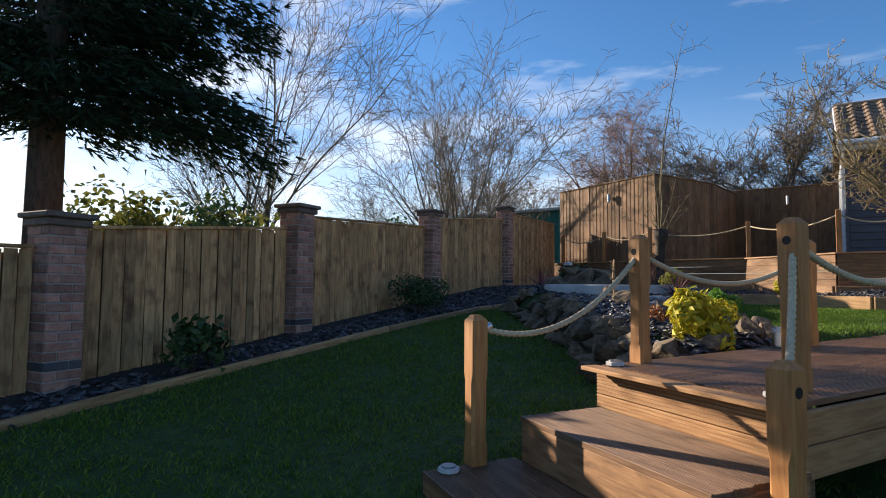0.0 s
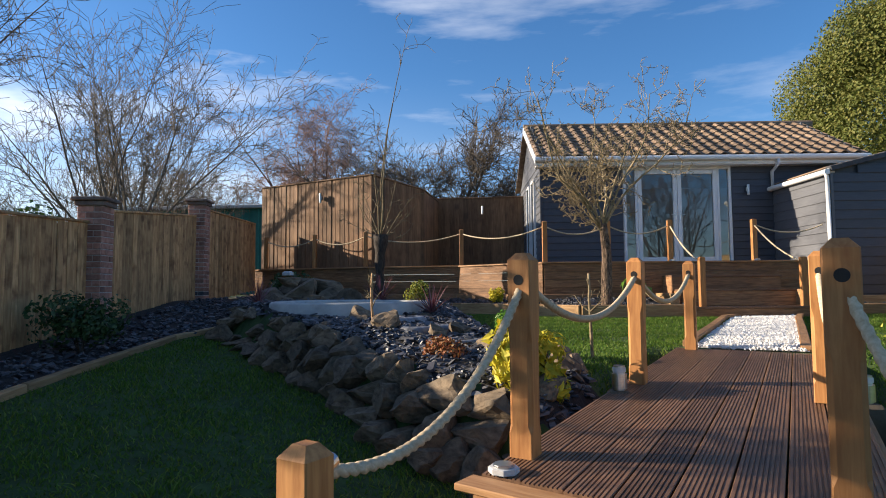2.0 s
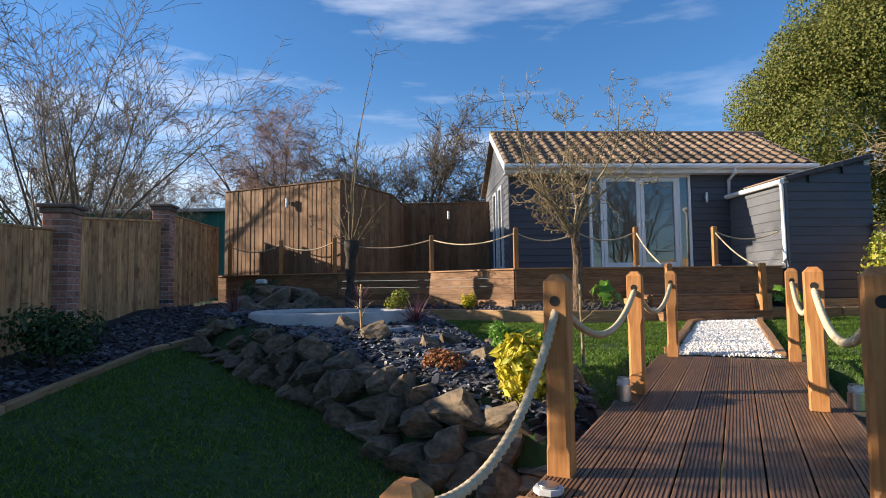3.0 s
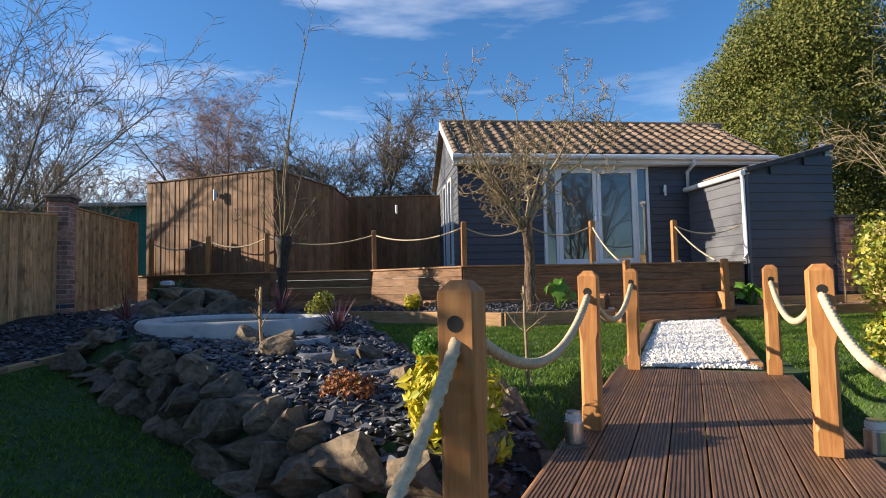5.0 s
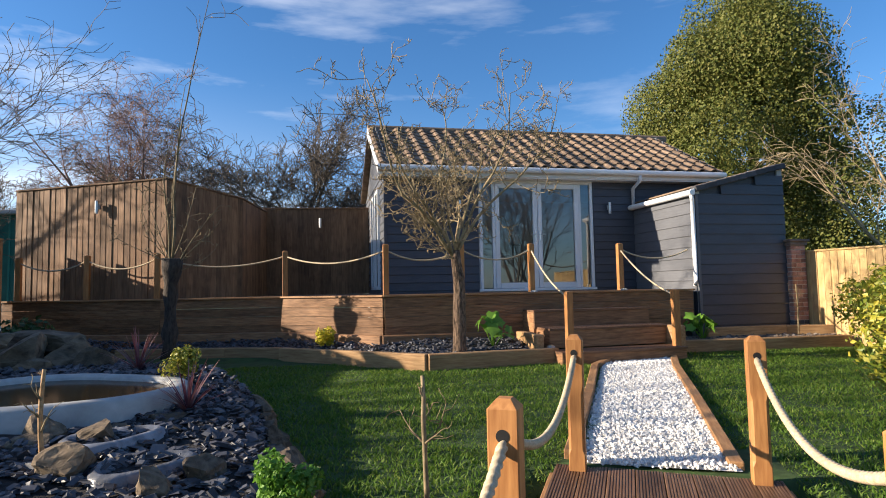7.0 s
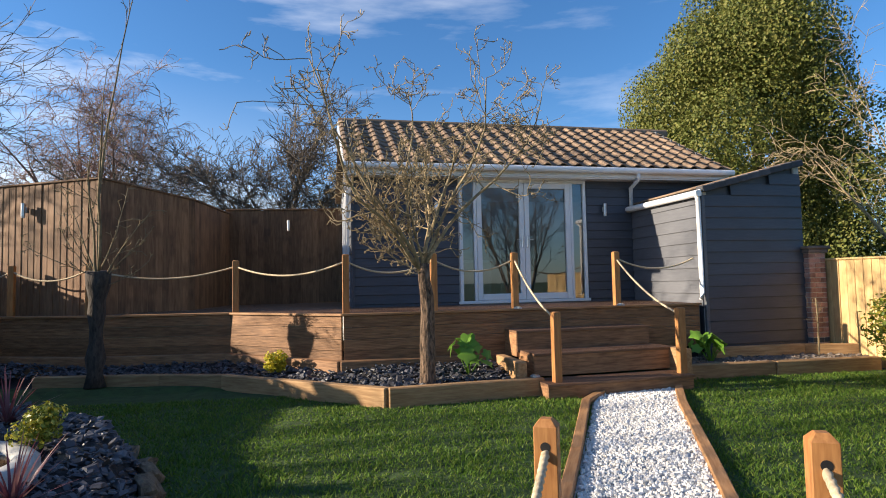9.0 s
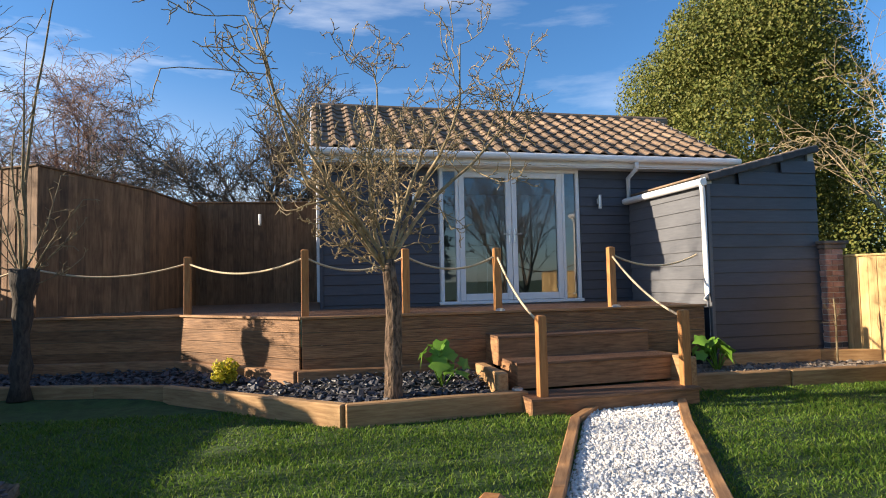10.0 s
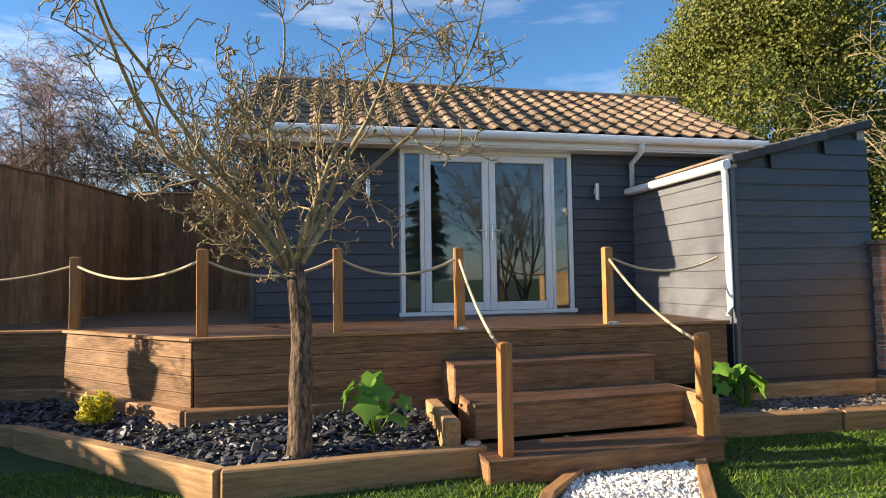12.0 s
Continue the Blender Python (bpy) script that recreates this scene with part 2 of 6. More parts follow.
M_holly = island_material("evergreen_leaves", [(0.075, 0.10, 0.02), (0.13, 0.15, 0.03), (0.19, 0.18, 0.045), (0.10, 0.12, 0.025)], 0.6, 0.25, 0, through_light=0.25)
M_conifer = island_material("conifer_needles", [(0.012, 0.028, 0.014), (0.025, 0.05, 0.024), (0.035, 0.06, 0.025)], 0.7, 0.2, 0, through_light=0.15)
M_yellow = island_material("yellow_leaves", [(0.42, 0.36, 0.02), (0.62, 0.52, 0.04), (0.28, 0.32, 0.03)], 0.55, 0.35, 0, through_light=0.3)
M_box = island_material("box_leaves", [(0.05, 0.11, 0.015), (0.10, 0.2, 0.03), (0.16, 0.26, 0.05)], 0.45, 0.4, 0, through_light=0.25)
M_darkshrub = island_material("dark_leaves", [(0.02, 0.05, 0.015), (0.04, 0.085, 0.025), (0.07, 0.11, 0.03)], 0.5, 0.4, 0, through_light=0.2)
M_cordy = island_material("purple_leaves", [(0.11, 0.03, 0.045), (0.2, 0.07, 0.08), (0.30, 0.16, 0.14)], 0.45, 0.4, 0, through_light=0.2)
M_red = island_material("russet_leaves", [(0.18, 0.05, 0.02), (0.3, 0.1, 0.03), (0.2, 0.14, 0.05)], 0.6, 0.3, 0, through_light=0.2)
M_bright = island_material("bright_green_leaves", [(0.08, 0.2, 0.02), (0.16, 0.32, 0.04), (0.12, 0.26, 0.03)], 0.45, 0.4, 0, through_light=0.35)
M_variegated = island_material("variegated_leaves", [(0.06, 0.12, 0.015), (0.45, 0.38, 0.04), (0.12, 0.18, 0.02), (0.5, 0.45, 0.08)], 0.45, 0.4, 0, through_light=0.2)

M_glass = bpy.data.materials.new("window_glass")
M_glass.use_nodes = True
_n, _l = M_glass.node_tree.nodes, M_glass.node_tree.links
_n.remove(_n["Principled BSDF"])
_g, _t, _m, _f = _n.new("ShaderNodeBsdfGlossy"), _n.new("ShaderNodeBsdfTransparent"), _n.new("ShaderNodeMixShader"), _n.new("ShaderNodeFresnel")
_g.inputs["Roughness"].default_value, _g.inputs["Color"].default_value = 0.0, (0.95, 0.97, 1, 1)
_t.inputs["Color"].default_value = (0.62, 0.68, 0.70, 1)
_f.inputs["IOR"].default_value = 2.2
_l.new(_f.outputs[0], _m.inputs[0])
_l.new(_t.outputs[0], _m.inputs[1])
_l.new(_g.outputs[0], _m.inputs[2])
_l.new(_m.outputs[0], _n["Material Output"].inputs["Surface"])

M_water = bpy.data.materials.new("brown_pond_water")
M_water.use_nodes = True
_b = M_water.node_tree.nodes["Principled BSDF"]
_b.inputs["Base Color"].default_value, _b.inputs["Roughness"].default_value = (0.07, 0.04, 0.014, 1), 0.12
_b.inputs["Specular IOR Level"].default_value = 0.04

# ---- building helpers ----
W = {}


def thing(name, x, y, z, label, category, group="", rz=0.0, kind=""):
    """An Empty at the base of a thing, which its parts hang from."""
    ob = new(name)
    ob.matrix_basis = pose(x, y, z, 0, 0, rz)
    ob.empty_display_size = 0.1
    W[ob] = ob.matrix_basis.copy()
    return tagged(ob, label, category, group, kind)


def hang(ob, parent, m):
    """Set ob at the world pose m, as a part of parent."""
    if parent is not None:
        ob.parent = parent
        ob.matrix_parent_inverse = W[parent].inverted()
    ob.matrix_basis = m
    W[ob] = m.copy()
    return ob


def mesh_of(bm, mat, smooth=False, name="mesh"):
    me = bpy.data.meshes.new(name)
    bm.to_mesh(me)
    bm.free()
    me.materials.append(mat)
    if smooth:
        me.polygons.foreach_set("use_smooth", [True] * len(me.polygons))
    return me


def part(name, bm, mat, parent, label="", m=None, smooth=False):
    """One bmesh as one mesh object, a part of parent; m is its world pose (the parent's own, if none)."""
    me = bm if isinstance(bm, bpy.types.Mesh) else mesh_of(bm, mat, smooth, name)
    ob = new(name, me)
    if label:
        tagged(ob, label)
    if m is None:
        m = W[parent] if parent is not None else Matrix()
    return hang(ob, parent, m)


def solid(verts, faces, mat, name="mesh", smooth=False):
    me = bpy.data.meshes.new(name)
    me.from_pydata(verts, [], faces)
    me.materials.append(mat)
    if smooth:
        me.polygons.foreach_set("use_smooth", [True] * len(me.polygons))
    me.update()
    return me


BOXES = {}


def box(l, w, h, mat, bevel=0.004):
    """A bevelled block, its length along x, centred in x and y, standing on z = 0; alike blocks share one mesh."""
    key = (round(l, 3), round(w, 3), round(h, 3), mat.name, bevel)
    if key not in BOXES:
        bm = bmesh.new()
        bmesh.ops.create_cube(bm, size=1, matrix=Matrix.Translation((0, 0, h / 2)) @ Matrix.Diagonal((l, w, h, 1)))
        if bevel:
            bmesh.ops.bevel(bm, geom=bm.edges[:], offset=bevel, segments=1, affect="EDGES")
        BOXES[key] = mesh_of(bm, mat, name="block")
    return BOXES[key]


def lay(a, b, up=0.0):
    """The pose of a piece whose local x runs level from a to b, in the middle of the two."""
    a, b = Vector(a), Vector(b)
    d = b - a
    c = (a + b) / 2
    return Matrix.Translation((c.x, c.y, c.z + up)) @ Matrix.Rotation(math.atan2(d.y, d.x), 4, "Z") @ Matrix.Rotation(-math.atan2(d.z, math.hypot(d.x, d.y)), 4, "Y")


def grooved(l, w, h, mat, grooves=8):
    """A decking board with grooves along its length x, standing on z = 0."""
    key = ("g", round(l, 3), round(w, 3), h, mat.name)
    if key not in BOXES:
        prof = [(-w / 2, 0), (-w / 2, h - 0.003), (-w / 2 + 0.003, h)]
        step = (w - 0.02) / grooves
        for i in range(grooves):
            c = -w / 2 + 0.01 + step * (i + 0.5)
            prof += [(c - step * 0.24, h), (c - step * 0.16, h - 0.005), (c + step * 0.16, h - 0.005), (c + step * 0.24, h)]
        prof += [(w / 2 - 0.003, h), (w / 2, h - 0.003), (w / 2, 0)]
        n = len(prof)
        verts = [(-l / 2, y, z) for y, z in prof] + [(l / 2, y, z) for y, z in prof]
        faces = [(i, (i + 1) % n, n + (i + 1) % n, n + i) for i in range(n)] + [tuple(range(n))[::-1], tuple(range(n, 2 * n))]
        BOXES[key] = solid(verts, [f[::-1] for f in faces], mat, "board")
    return BOXES[key]


def tube(points, radii, sides, verts, faces, close=True):
    """Add a tapering tube along points to the lists."""
    base = len(verts)
    n = len(points)
    for i, p in enumerate(points):
        d = (points[min(i + 1, n - 1)] - points[max(i - 1, 0)])
        d = d.normalized() if d.length > 1e-9 else Vector((0, 0, 1))
        a = d.cross(Vector((0.31, 0.17, 0.94)) if abs(d.z) < 0.9 else Vector((1, 0.1, 0))).normalized()
        b = d.cross(a)
        for k in range(sides):
            t = 2 * math.pi * k / sides
            verts.append(p + (a * math.cos(t) + b * math.sin(t)) * radii[i])
    for i in range(n - 1):
        for k in range(sides):
            k2 = (k + 1) % sides
            faces.append((base + i * sides + k, base + i * sides + k2, base + (i + 1) * sides + k2, base + (i + 1) * sides + k))
    if close:
        faces.append(tuple(base + k for k in range(sides))[::-1])
        faces.append(tuple(base + (n - 1) * sides + k for k in range(sides)))


def cylinder(r, h, mat, sides=20, bevel=0.003, r2=None):
    bm = bmesh.new()
    bmesh.ops.create_cone(bm, cap_ends=True, segments=sides, radius1=r, radius2=r if r2 is None else r2, depth=h, matrix=Matrix.Translation((0, 0, h / 2)))
    if bevel:
        bmesh.ops.bevel(bm, geom=[e for e in bm.edges if abs(e.verts[0].co.z - e.verts[1].co.z) < 1e-5], offset=bevel, segments=2, affect="EDGES")
    return mesh_of(bm, mat, False, "round")


# ---- the lie of the land ----
ROCKS_FRONT = [(-5.3, 9.9), (-4.4, 8.1), (-2.75, 6.45), (-1.45, 4.95), (-0.6, 4.3), (0.9, 3.75), (3.0, 3.4), (9.0, 3.0), (60.0, 2.0)]


def side(x, y):
    """Signed distance to the line of rocks: above 0 on the higher ground."""
    best, sign = 1e9, 1
    for (ax, ay), (bx, by) in zip(ROCKS_FRONT, ROCKS_FRONT[1:]):
        dx, dy = bx - ax, by - ay
        t = max(0, min(1, ((x - ax) * dx + (y - ay) * dy) / (dx * dx + dy * dy)))
        d = math.hypot(x - ax - t * dx, y - ay - t * dy)
        if d < best:
            best, sign = d, 1 if dx * (y - ay) - dy * (x - ax) > 0 else -1
    return best * sign


def smooth01(t):
    t = max(0.0, min(1.0, t))
    return t * t * (3 - 2 * t)


def lawn_edge(y):
    """Where the rockery ends and the upper lawn begins."""
    pts = [(3.5, -0.1), (5.4, -0.35), (6.35, -0.8), (7.3, -1.1), (8.9, -1.55), (9.6, -1.95), (10.4, -3.1), (11.3, -4.7), (13.0, -5.2)]
    if y <= pts[0][0]:
        return pts[0][1]
    for (y0, x0), (y1, x1) in zip(pts, pts[1:]):
        if y <= y1:
            return x0 + (x1 - x0) * (y - y0) / (y1 - y0)
    return pts[-1][1]


def low_ground(x, y):
    z = 0.92 + 0.08 * (max(-6, y) - 1.8) - 0.085 * (max(-7, min(3, x)) + 4.86)
    return min(z, 1.75)


def ground(x, y):
    lo = low_ground(x, y)
    up = 1.36 + 0.018 * (min(y, 14) - 7)
    mound = min(1.74, 1.43 + 0.085 * (y - 5.75) - 0.055 * (x + 1.36))
    e = lawn_edge(y)
    up = up + (mound - up) * smooth01((e + 0.1 - x) / 0.35)
    if y > 12.5:
        up = max(up, 1.5)
    if ((x + 2.95) / 0.84) ** 2 + ((y - 8.25) / 0.84) ** 2 < 1:
        up = 1.42
    z = lo + (up - lo) * smooth01((side(x, y) + 0.1) / 0.3)
    s = (y - 3.5) * 0.909 + (x + 1.05) * 0.416
    q = (x + 1.05) * 0.909 - (y - 3.5) * 0.416
    if -0.3 < s < 4.0:
        inside = smooth01((q + 0.35) / 0.3) * smooth01((1.65 - q) / 0.3) * smooth01((4.0 - s) / 0.35)
        z = z + (min(z, 1.02 + 0.02 * s) - z) * inside
    return z


FENCE = lambda y: -5.86 - 0.18 * (y - 8.14)
KERB = [(-3.6, -2.6), (-4.25, 2.2), (-4.62, 5.4), (-4.75, 7.6), (-4.55, 8.6), (-4.9, 9.9)]


def kerb_x(y):
    if y < KERB[0][1]:
        return KERB[0][0]
    for (x0, y0), (x1, y1) in zip(KERB, KERB[1:]):
        if y <= y1:
            return x0 + (x1 - x0) * (y - y0) / (y1 - y0)
    return KERB[-1][0]


BED = [(-4.4, 12.95), (-2.75, 12.75), (-1.9, 12.5), (0.15, 11.0), (1.95, 11.28)]


def bed_front(x):
    for (x0, y0), (x1, y1) in zip(BED, BED[1:]):
        if x <= x1:
            return y0 + (y1 - y0) * (x - x0) / (x1 - x0)
    return 11.9


def bed_z(x, y):
    """The slate bed rises from its sleepers to the foot of the deck."""
    return 1.60 + 0.13 * smooth01((y - bed_front(x)) / 1.2)


def is_slate(x, y):
    if x < kerb_x(y) and side(x, y) < 0.1:
        return True
    if side(x, y) > 0.15 and x < lawn_edge(y) and y < 13:
        return True
    if x < 2.0 and y > bed_front(x):
        return True
    return x > 3.95 and y > 11.95


def is_path(x, y):
    return 6.9 < y < 11.5 and abs(x - path_mid(y)) < 0.47


def path_mid(y):
    return 1.15 + (y - 6.9) * (2.95 - 1.15) / (11.0 - 6.9)


def axis_steps():
    fine = [i * 0.15 for i in range(-50, 101)]
    far = [8, 12, 20, 35, 60, 110, 200, 400, 900, 2500]
    return fine, far


xs = sorted([-7.5 - d for d in (1, 3, 6, 12, 25, 50, 110, 250, 600, 2000)] + [-7.5 + 0.12 * i for i in range(134)] + [8.5 + d for d in (1, 3, 6, 12, 25, 50, 110, 250, 600, 2000)])
ys = sorted([-4 - d for d in (1, 3, 6, 12, 25, 50, 110, 250, 600, 2000)] + [-4 + 0.12 * i for i in range(180)] + [17.5 + d for d in (1, 3, 6, 12, 25, 50, 110, 250, 600, 2000)])
gv = [(x, y, ground(x, y) + 0.012 * noise.noise((x * 2, y * 2, 0))) for y in ys for x in xs]
nx = len(xs)
gf = [(j * nx + i, j * nx + i + 1, (j + 1) * nx + i + 1, (j + 1) * nx + i) for j in range(len(ys) - 1) for i in range(nx - 1)]
gme = solid(gv, gf, M["grass_ground"], "ground", True)
gme.materials.append(M["soil"])
gme.polygons.foreach_set("material_index", [1 if (-8 < gv[f[0]][0] < 9 and -4 < gv[f[0]][1] < 14.5 and is_slate(gv[f[0]][0] + 0.06, gv[f[0]][1] + 0.06)) else 0 for f in gf])
ground_ob = tagged(new("ground", gme), "short damp green lawn over uneven sloping soil", "ground", kind="structure")

# ---- timber posts, ropes, decking ----
POSTS = {}


def post_mesh(h, w, mat, plain=False):
    """A square post with a shallow pointed cap; stop-chamfered edges below the neck unless plain."""
    key = (round(h, 2), w, mat.name, plain)
    if key not in POSTS:
        s = w / 2
        rows = [(0, 0.004), (h - 0.012, 0.004), (h, 0.03)] if plain else [(0, 0.004), (0.10, 0.004), (0.13, 0.016), (h - 0.36, 0.016), (h - 0.31, 0.004), (h - 0.03, 0.004)]
        verts, faces = [], []
        for z, c in rows:
            q = s - (0.008 if plain and z == h else 0)
            verts += [(q - c, -q, z), (q, -q + c, z), (q, q - c, z), (q - c, q, z), (-q + c, q, z), (-q, q - c, z), (-q, -q + c, z), (-q + c, -q, z)]
        for i in range(len(rows) - 1):
            for k in range(8):
                k2 = (k + 1) % 8
                faces.append((i * 8 + k, i * 8 + k2, i * 8 + 8 + k2, i * 8 + 8 + k))
        top = (len(rows) - 1) * 8
        if plain:
            faces.append(tuple(range(top, top + 8)))
        else:
            r = s * 0.45
            base = len(verts)
            verts += [(r, -r, h), (r, r, h), (-r, r, h), (-r, -r, h)]
            for k in range(4):
                a, b = top + (k * 2 + 1) % 8, top + (k * 2 + 2) % 8
                faces.append((a, b, base + (k + 1) % 4, base + k))
                faces.append((top + k * 2, a, base + k))
            faces.append((base, base + 1, base + 2, base + 3))
        faces.append(tuple(range(8))[::-1])
        POSTS[key] = solid(verts, faces, mat, "post")
    return POSTS[key]


def add_post(x, y, z, h, w, rz, label, mat=None, plain=False, group="rope posts", hole=None):
    t = thing("rope_post", x, y, z, label, "post", group, rz)
    part("post_shaft", post_mesh(h, w, mat or M["post"], plain), None, t)
    if hole is not None:
        # no hole is cut: a black plug carries the shade of one
        bm = bmesh.new()
        bmesh.ops.create_cone(bm, cap_ends=True, segments=16, radius1=0.021, radius2=0.021, depth=w + 0.003, matrix=pose(0, 0, h - 0.11, 90, 0, hole))
        part("rope_hole", bm, M["dark"], t, "black plug standing for a drilled hole's shade")
    return t


def rope(a, b, sag, r=0.014, name="rope", label="twisted natural rope slung between wooden posts", pitch=0.075):
    """Three-strand rope hanging from a to b."""
    a, b = Vector(a), Vector(b)
    length = (b - a).length * 1.08
    n = max(30, int(length / 0.011))
    pts = [a.lerp(b, i / n) - Vector((0, 0, sag * 4 * (i / n) * (1 - i / n))) for i in range(n + 1)]
    verts, faces, sides = [], [], 12
    dist = 0
    for i, p in enumerate(pts):
        d = (pts[min(i + 1, n)] - pts[max(i - 1, 0)]).normalized()
        u = d.cross(Vector((0, 0, 1))).normalized()
        v = d.cross(u)
        if i:
            dist += (p - pts[i - 1]).length
        for k in range(sides):
            t = 2 * math.pi * k / sides
            q = r * (0.68 + 0.42 * abs(math.cos(1.5 * (t - 2 * math.pi * dist / pitch / 1.5))))
            verts.append(p + (u * math.cos(t) + v * math.sin(t)) * q)
    for i in range(n):
        for k in range(sides):
            k2 = (k + 1) % sides
            faces.append((i * sides + k, i * sides + k2, (i + 1) * sides + k2, (i + 1) * sides + k))
    faces += [tuple(range(sides))[::-1], tuple(range(n * sides, (n + 1) * sides))]
    return tagged(new(name, solid(verts, faces, M["rope"], "rope", True)), label, "rope", "rope rails")


BR = 65.3
A0, B0 = Vector((-1.06, 3.50, 1.27)), Vector((0.06, 2.84, 1.27))
A1, B1 = Vector((0.60, 7.16, 1.365)), Vector((1.74, 6.60, 1.365))
bridge = thing("footbridge", -0.5, 3.2, ground(-0.5, 3.2), "sloping timber footbridge of grooved brown decking boards", "bridge")
for i in range(8):
    f0, f1 = (i + 0.5) / 8, (i + 0.5) / 8
    a, b = A0.lerp(B0, f0), A1.lerp(B1, f1)
    w = (B1 - A1).length * math.cos(radians(4)) / 8 - 0.005
    part("deck_board", grooved((b - a).length, w, 0.028, M["board"]), None, bridge, m=lay(a, b, -0.028))
# fascias round the bridge
cross = (B0 - A0).normalized()
along = (A1 - A0).normalized()
for i in range(3):
    z = -0.03 - 0.145 * (i + 1)
    part("front_fascia", grooved((B0 - A0).length + 0.04, 0.14, 0.03, M["fascia"], 6), None, bridge, m=lay(A0, B0, z + 0.07) @ pose(0, 0, 0, 90, 0, 0))
for i in range(2):
    z = -0.03 - 0.145 * (i + 1)
    for a, b, s in ((A0, A1, -1), (B0, B1, 1)):
        part("side_fascia", box((b - a).length, 0.03, 0.14, M["fascia"]), None, bridge, m=lay(a + cross * 0.016 * s, b + cross * 0.016 * s, z))
part("end_board", box((B0 - A0).length + 0.06, 0.12, 0.026, M["fascia"]), None, bridge, m=lay(A0 - along * 0.09, B0 - along * 0.09, -0.026))
for p, q in ((A0, 0.06), (B0, -0.06)):
    for f in (0.1, 1.4):
        c = p + cross * q + along * f
        g = ground(c.x, c.y) - 0.1
        part("bridge_leg", box(0.09, 0.09, c.z - 0.03 - g, M["skirt"]), None, bridge, m=pose(c.x, c.y, g, 0, 0, BR))

# two broad steps up to the bridge
for name, back, drop, depth, widen in (("upper_step", 0.10, 0.235, 0.58, -0.09), ("lower_step", 0.68, 0.475, 0.58, -0.02)):
    lft = A0 - along * (back + depth / 2) - cross * widen
    rgt = B0 - along * (back + depth / 2) + cross * 0.12
    step = thing(name, lft.x, lft.y, ground(lft.x, lft.y), "broad dark grooved timber garden step", "step", "bridge steps")
    ztop = 1.27 - drop
    for k in range(5):
        o = along * (depth / 5 * (k - 2))
        a, b = lft + o, rgt + o
        a.z = b.z = ztop
        part("tread_board", grooved((b - a).length, depth / 5 - 0.004, 0.028, M["board"]), None, step, m=lay(a, b, -0.028))
    a, b = lft - along * (depth / 2 - 0.02), rgt - along * (depth / 2 - 0.02)
    a.z = b.z = ztop - 0.03
    part("riser", box((b - a).length, 0.03, 0.215, M["skirt"]), None, step, m=lay(a, b, -0.215))
    for e, s in ((lft, 1), (rgt, -1)):
        a, b = e - along * (depth / 2 - 0.04) + cross * 0.016 * s, e + along * (depth / 2) + cross * 0.016 * s
        a.z = b.z = ztop - 0.03
        part("side_panel", box((b - a).length, 0.03, 0.30, M["skirt"]), None, step, m=lay(a, b, -0.30))

LP = [(-0.895, 3.715, 1.275), (-0.13, 5.30, 1.322), (0.70, 7.03, 1.365)]
RP = [(0.03, 3.15, 1.275), (0.735, 4.74, 1.322), (1.61, 6.60, 1.365)]
post_label = "square oiled timber post with chamfered edges and pointed cap"
for x, y, z in LP + RP:
    add_post(x, y, z - 0.005, 0.82, 0.098, BR, post_label, hole=90)
N1, N2 = (-1.42, 2.62, 0.795), (0.085, 2.38, 0.795)
add_post(*N1, 0.80, 0.095, BR, "lower timber newel post beside broad steps", hole=None)
add_post(*N2, 0.70, 0.095, BR, "lower timber newel post beside broad steps", hole=0)
for P in (LP, RP):
    for (x0, y0, z0), (x1, y1, z1) in zip(P, P[1:]):
        rope((x0, y0, z0 + 0.70), (x1, y1, z1 + 0.70), 0.215, 0.018)
ra, rb = Vector((LP[0][0], LP[0][1], 1.275 + 0.70)), Vector((N1[0], N1[1], 0.795 + 0.705))
rope(ra, rb + (ra - rb).normalized() * 0.05, 0.20, 0.017)
rope((RP[0][0], RP[0][1], 1.975), (N2[0], N2[1], 0.795 + 0.61), 0.16, 0.017)
fer = thing("rope_ferrule", rb.x, rb.y, rb.z, "small bright metal end cap on rope", "rope fitting")
bm = bmesh.new()
bmesh.ops.create_cone(bm, cap_ends=True, segments=14, radius1=0.022, radius2=0.02, depth=0.06, matrix=lay(rb, ra).to_3x3().to_4x4() @ pose(0.07, 0, 0, 0, 90, 0))
part("ferrule_cap", bm, M["metal"], fer)


def disc_light(x, y, z, label="round grey hexagonal solar deck light on boards"):
    t = thing("deck_light", x, y, z, label, "deck light", "deck lights")
    part("light_base", cylinder(0.058, 0.022, M["lightcap"], 8), None, t)
    part("light_lens", cylinder(0.04, 0.012, M["metal"], 24), None, t, "pale round lens", m=pose(x, y, z + 0.021))


disc_light(-0.98, 3.50, 1.272)
disc_light(-0.02, 2.93, 1.272)
disc_light(-1.45, 2.42, 0.798)


def jar_light(x, y, z):
    t = thing("jar_lantern", x, y, z, "clear and steel solar jar lantern beside bridge", "lantern", "jar lanterns")
    part("jar_body", cylinder(0.045, 0.11, M["metal"], 20, 0.01), None, t)
    part("jar_lid", cylinder(0.04, 0.03, M["lightcap"], 20), None, t, "grey lid", m=pose(x, y, z + 0.108))
    part("jar_neck", cylinder(0.034, 0.012, M["metal"], 20, 0.0), None, t, m=pose(x, y, z + 0.136))


for x, y in ((-0.30, 5.02), (0.93, 4.72)):
    jar_light(x, y, 1.318 if x > 0 else 1.32)
    shelf = thing("lantern_block", x, y, ground(x, y) - 0.02, "rough stone block under jar lantern", "stone block")
    part("block", box(0.14, 0.14, 1.318 - ground(x, y) + 0.02, M["rock"], 0.02), None, shelf)

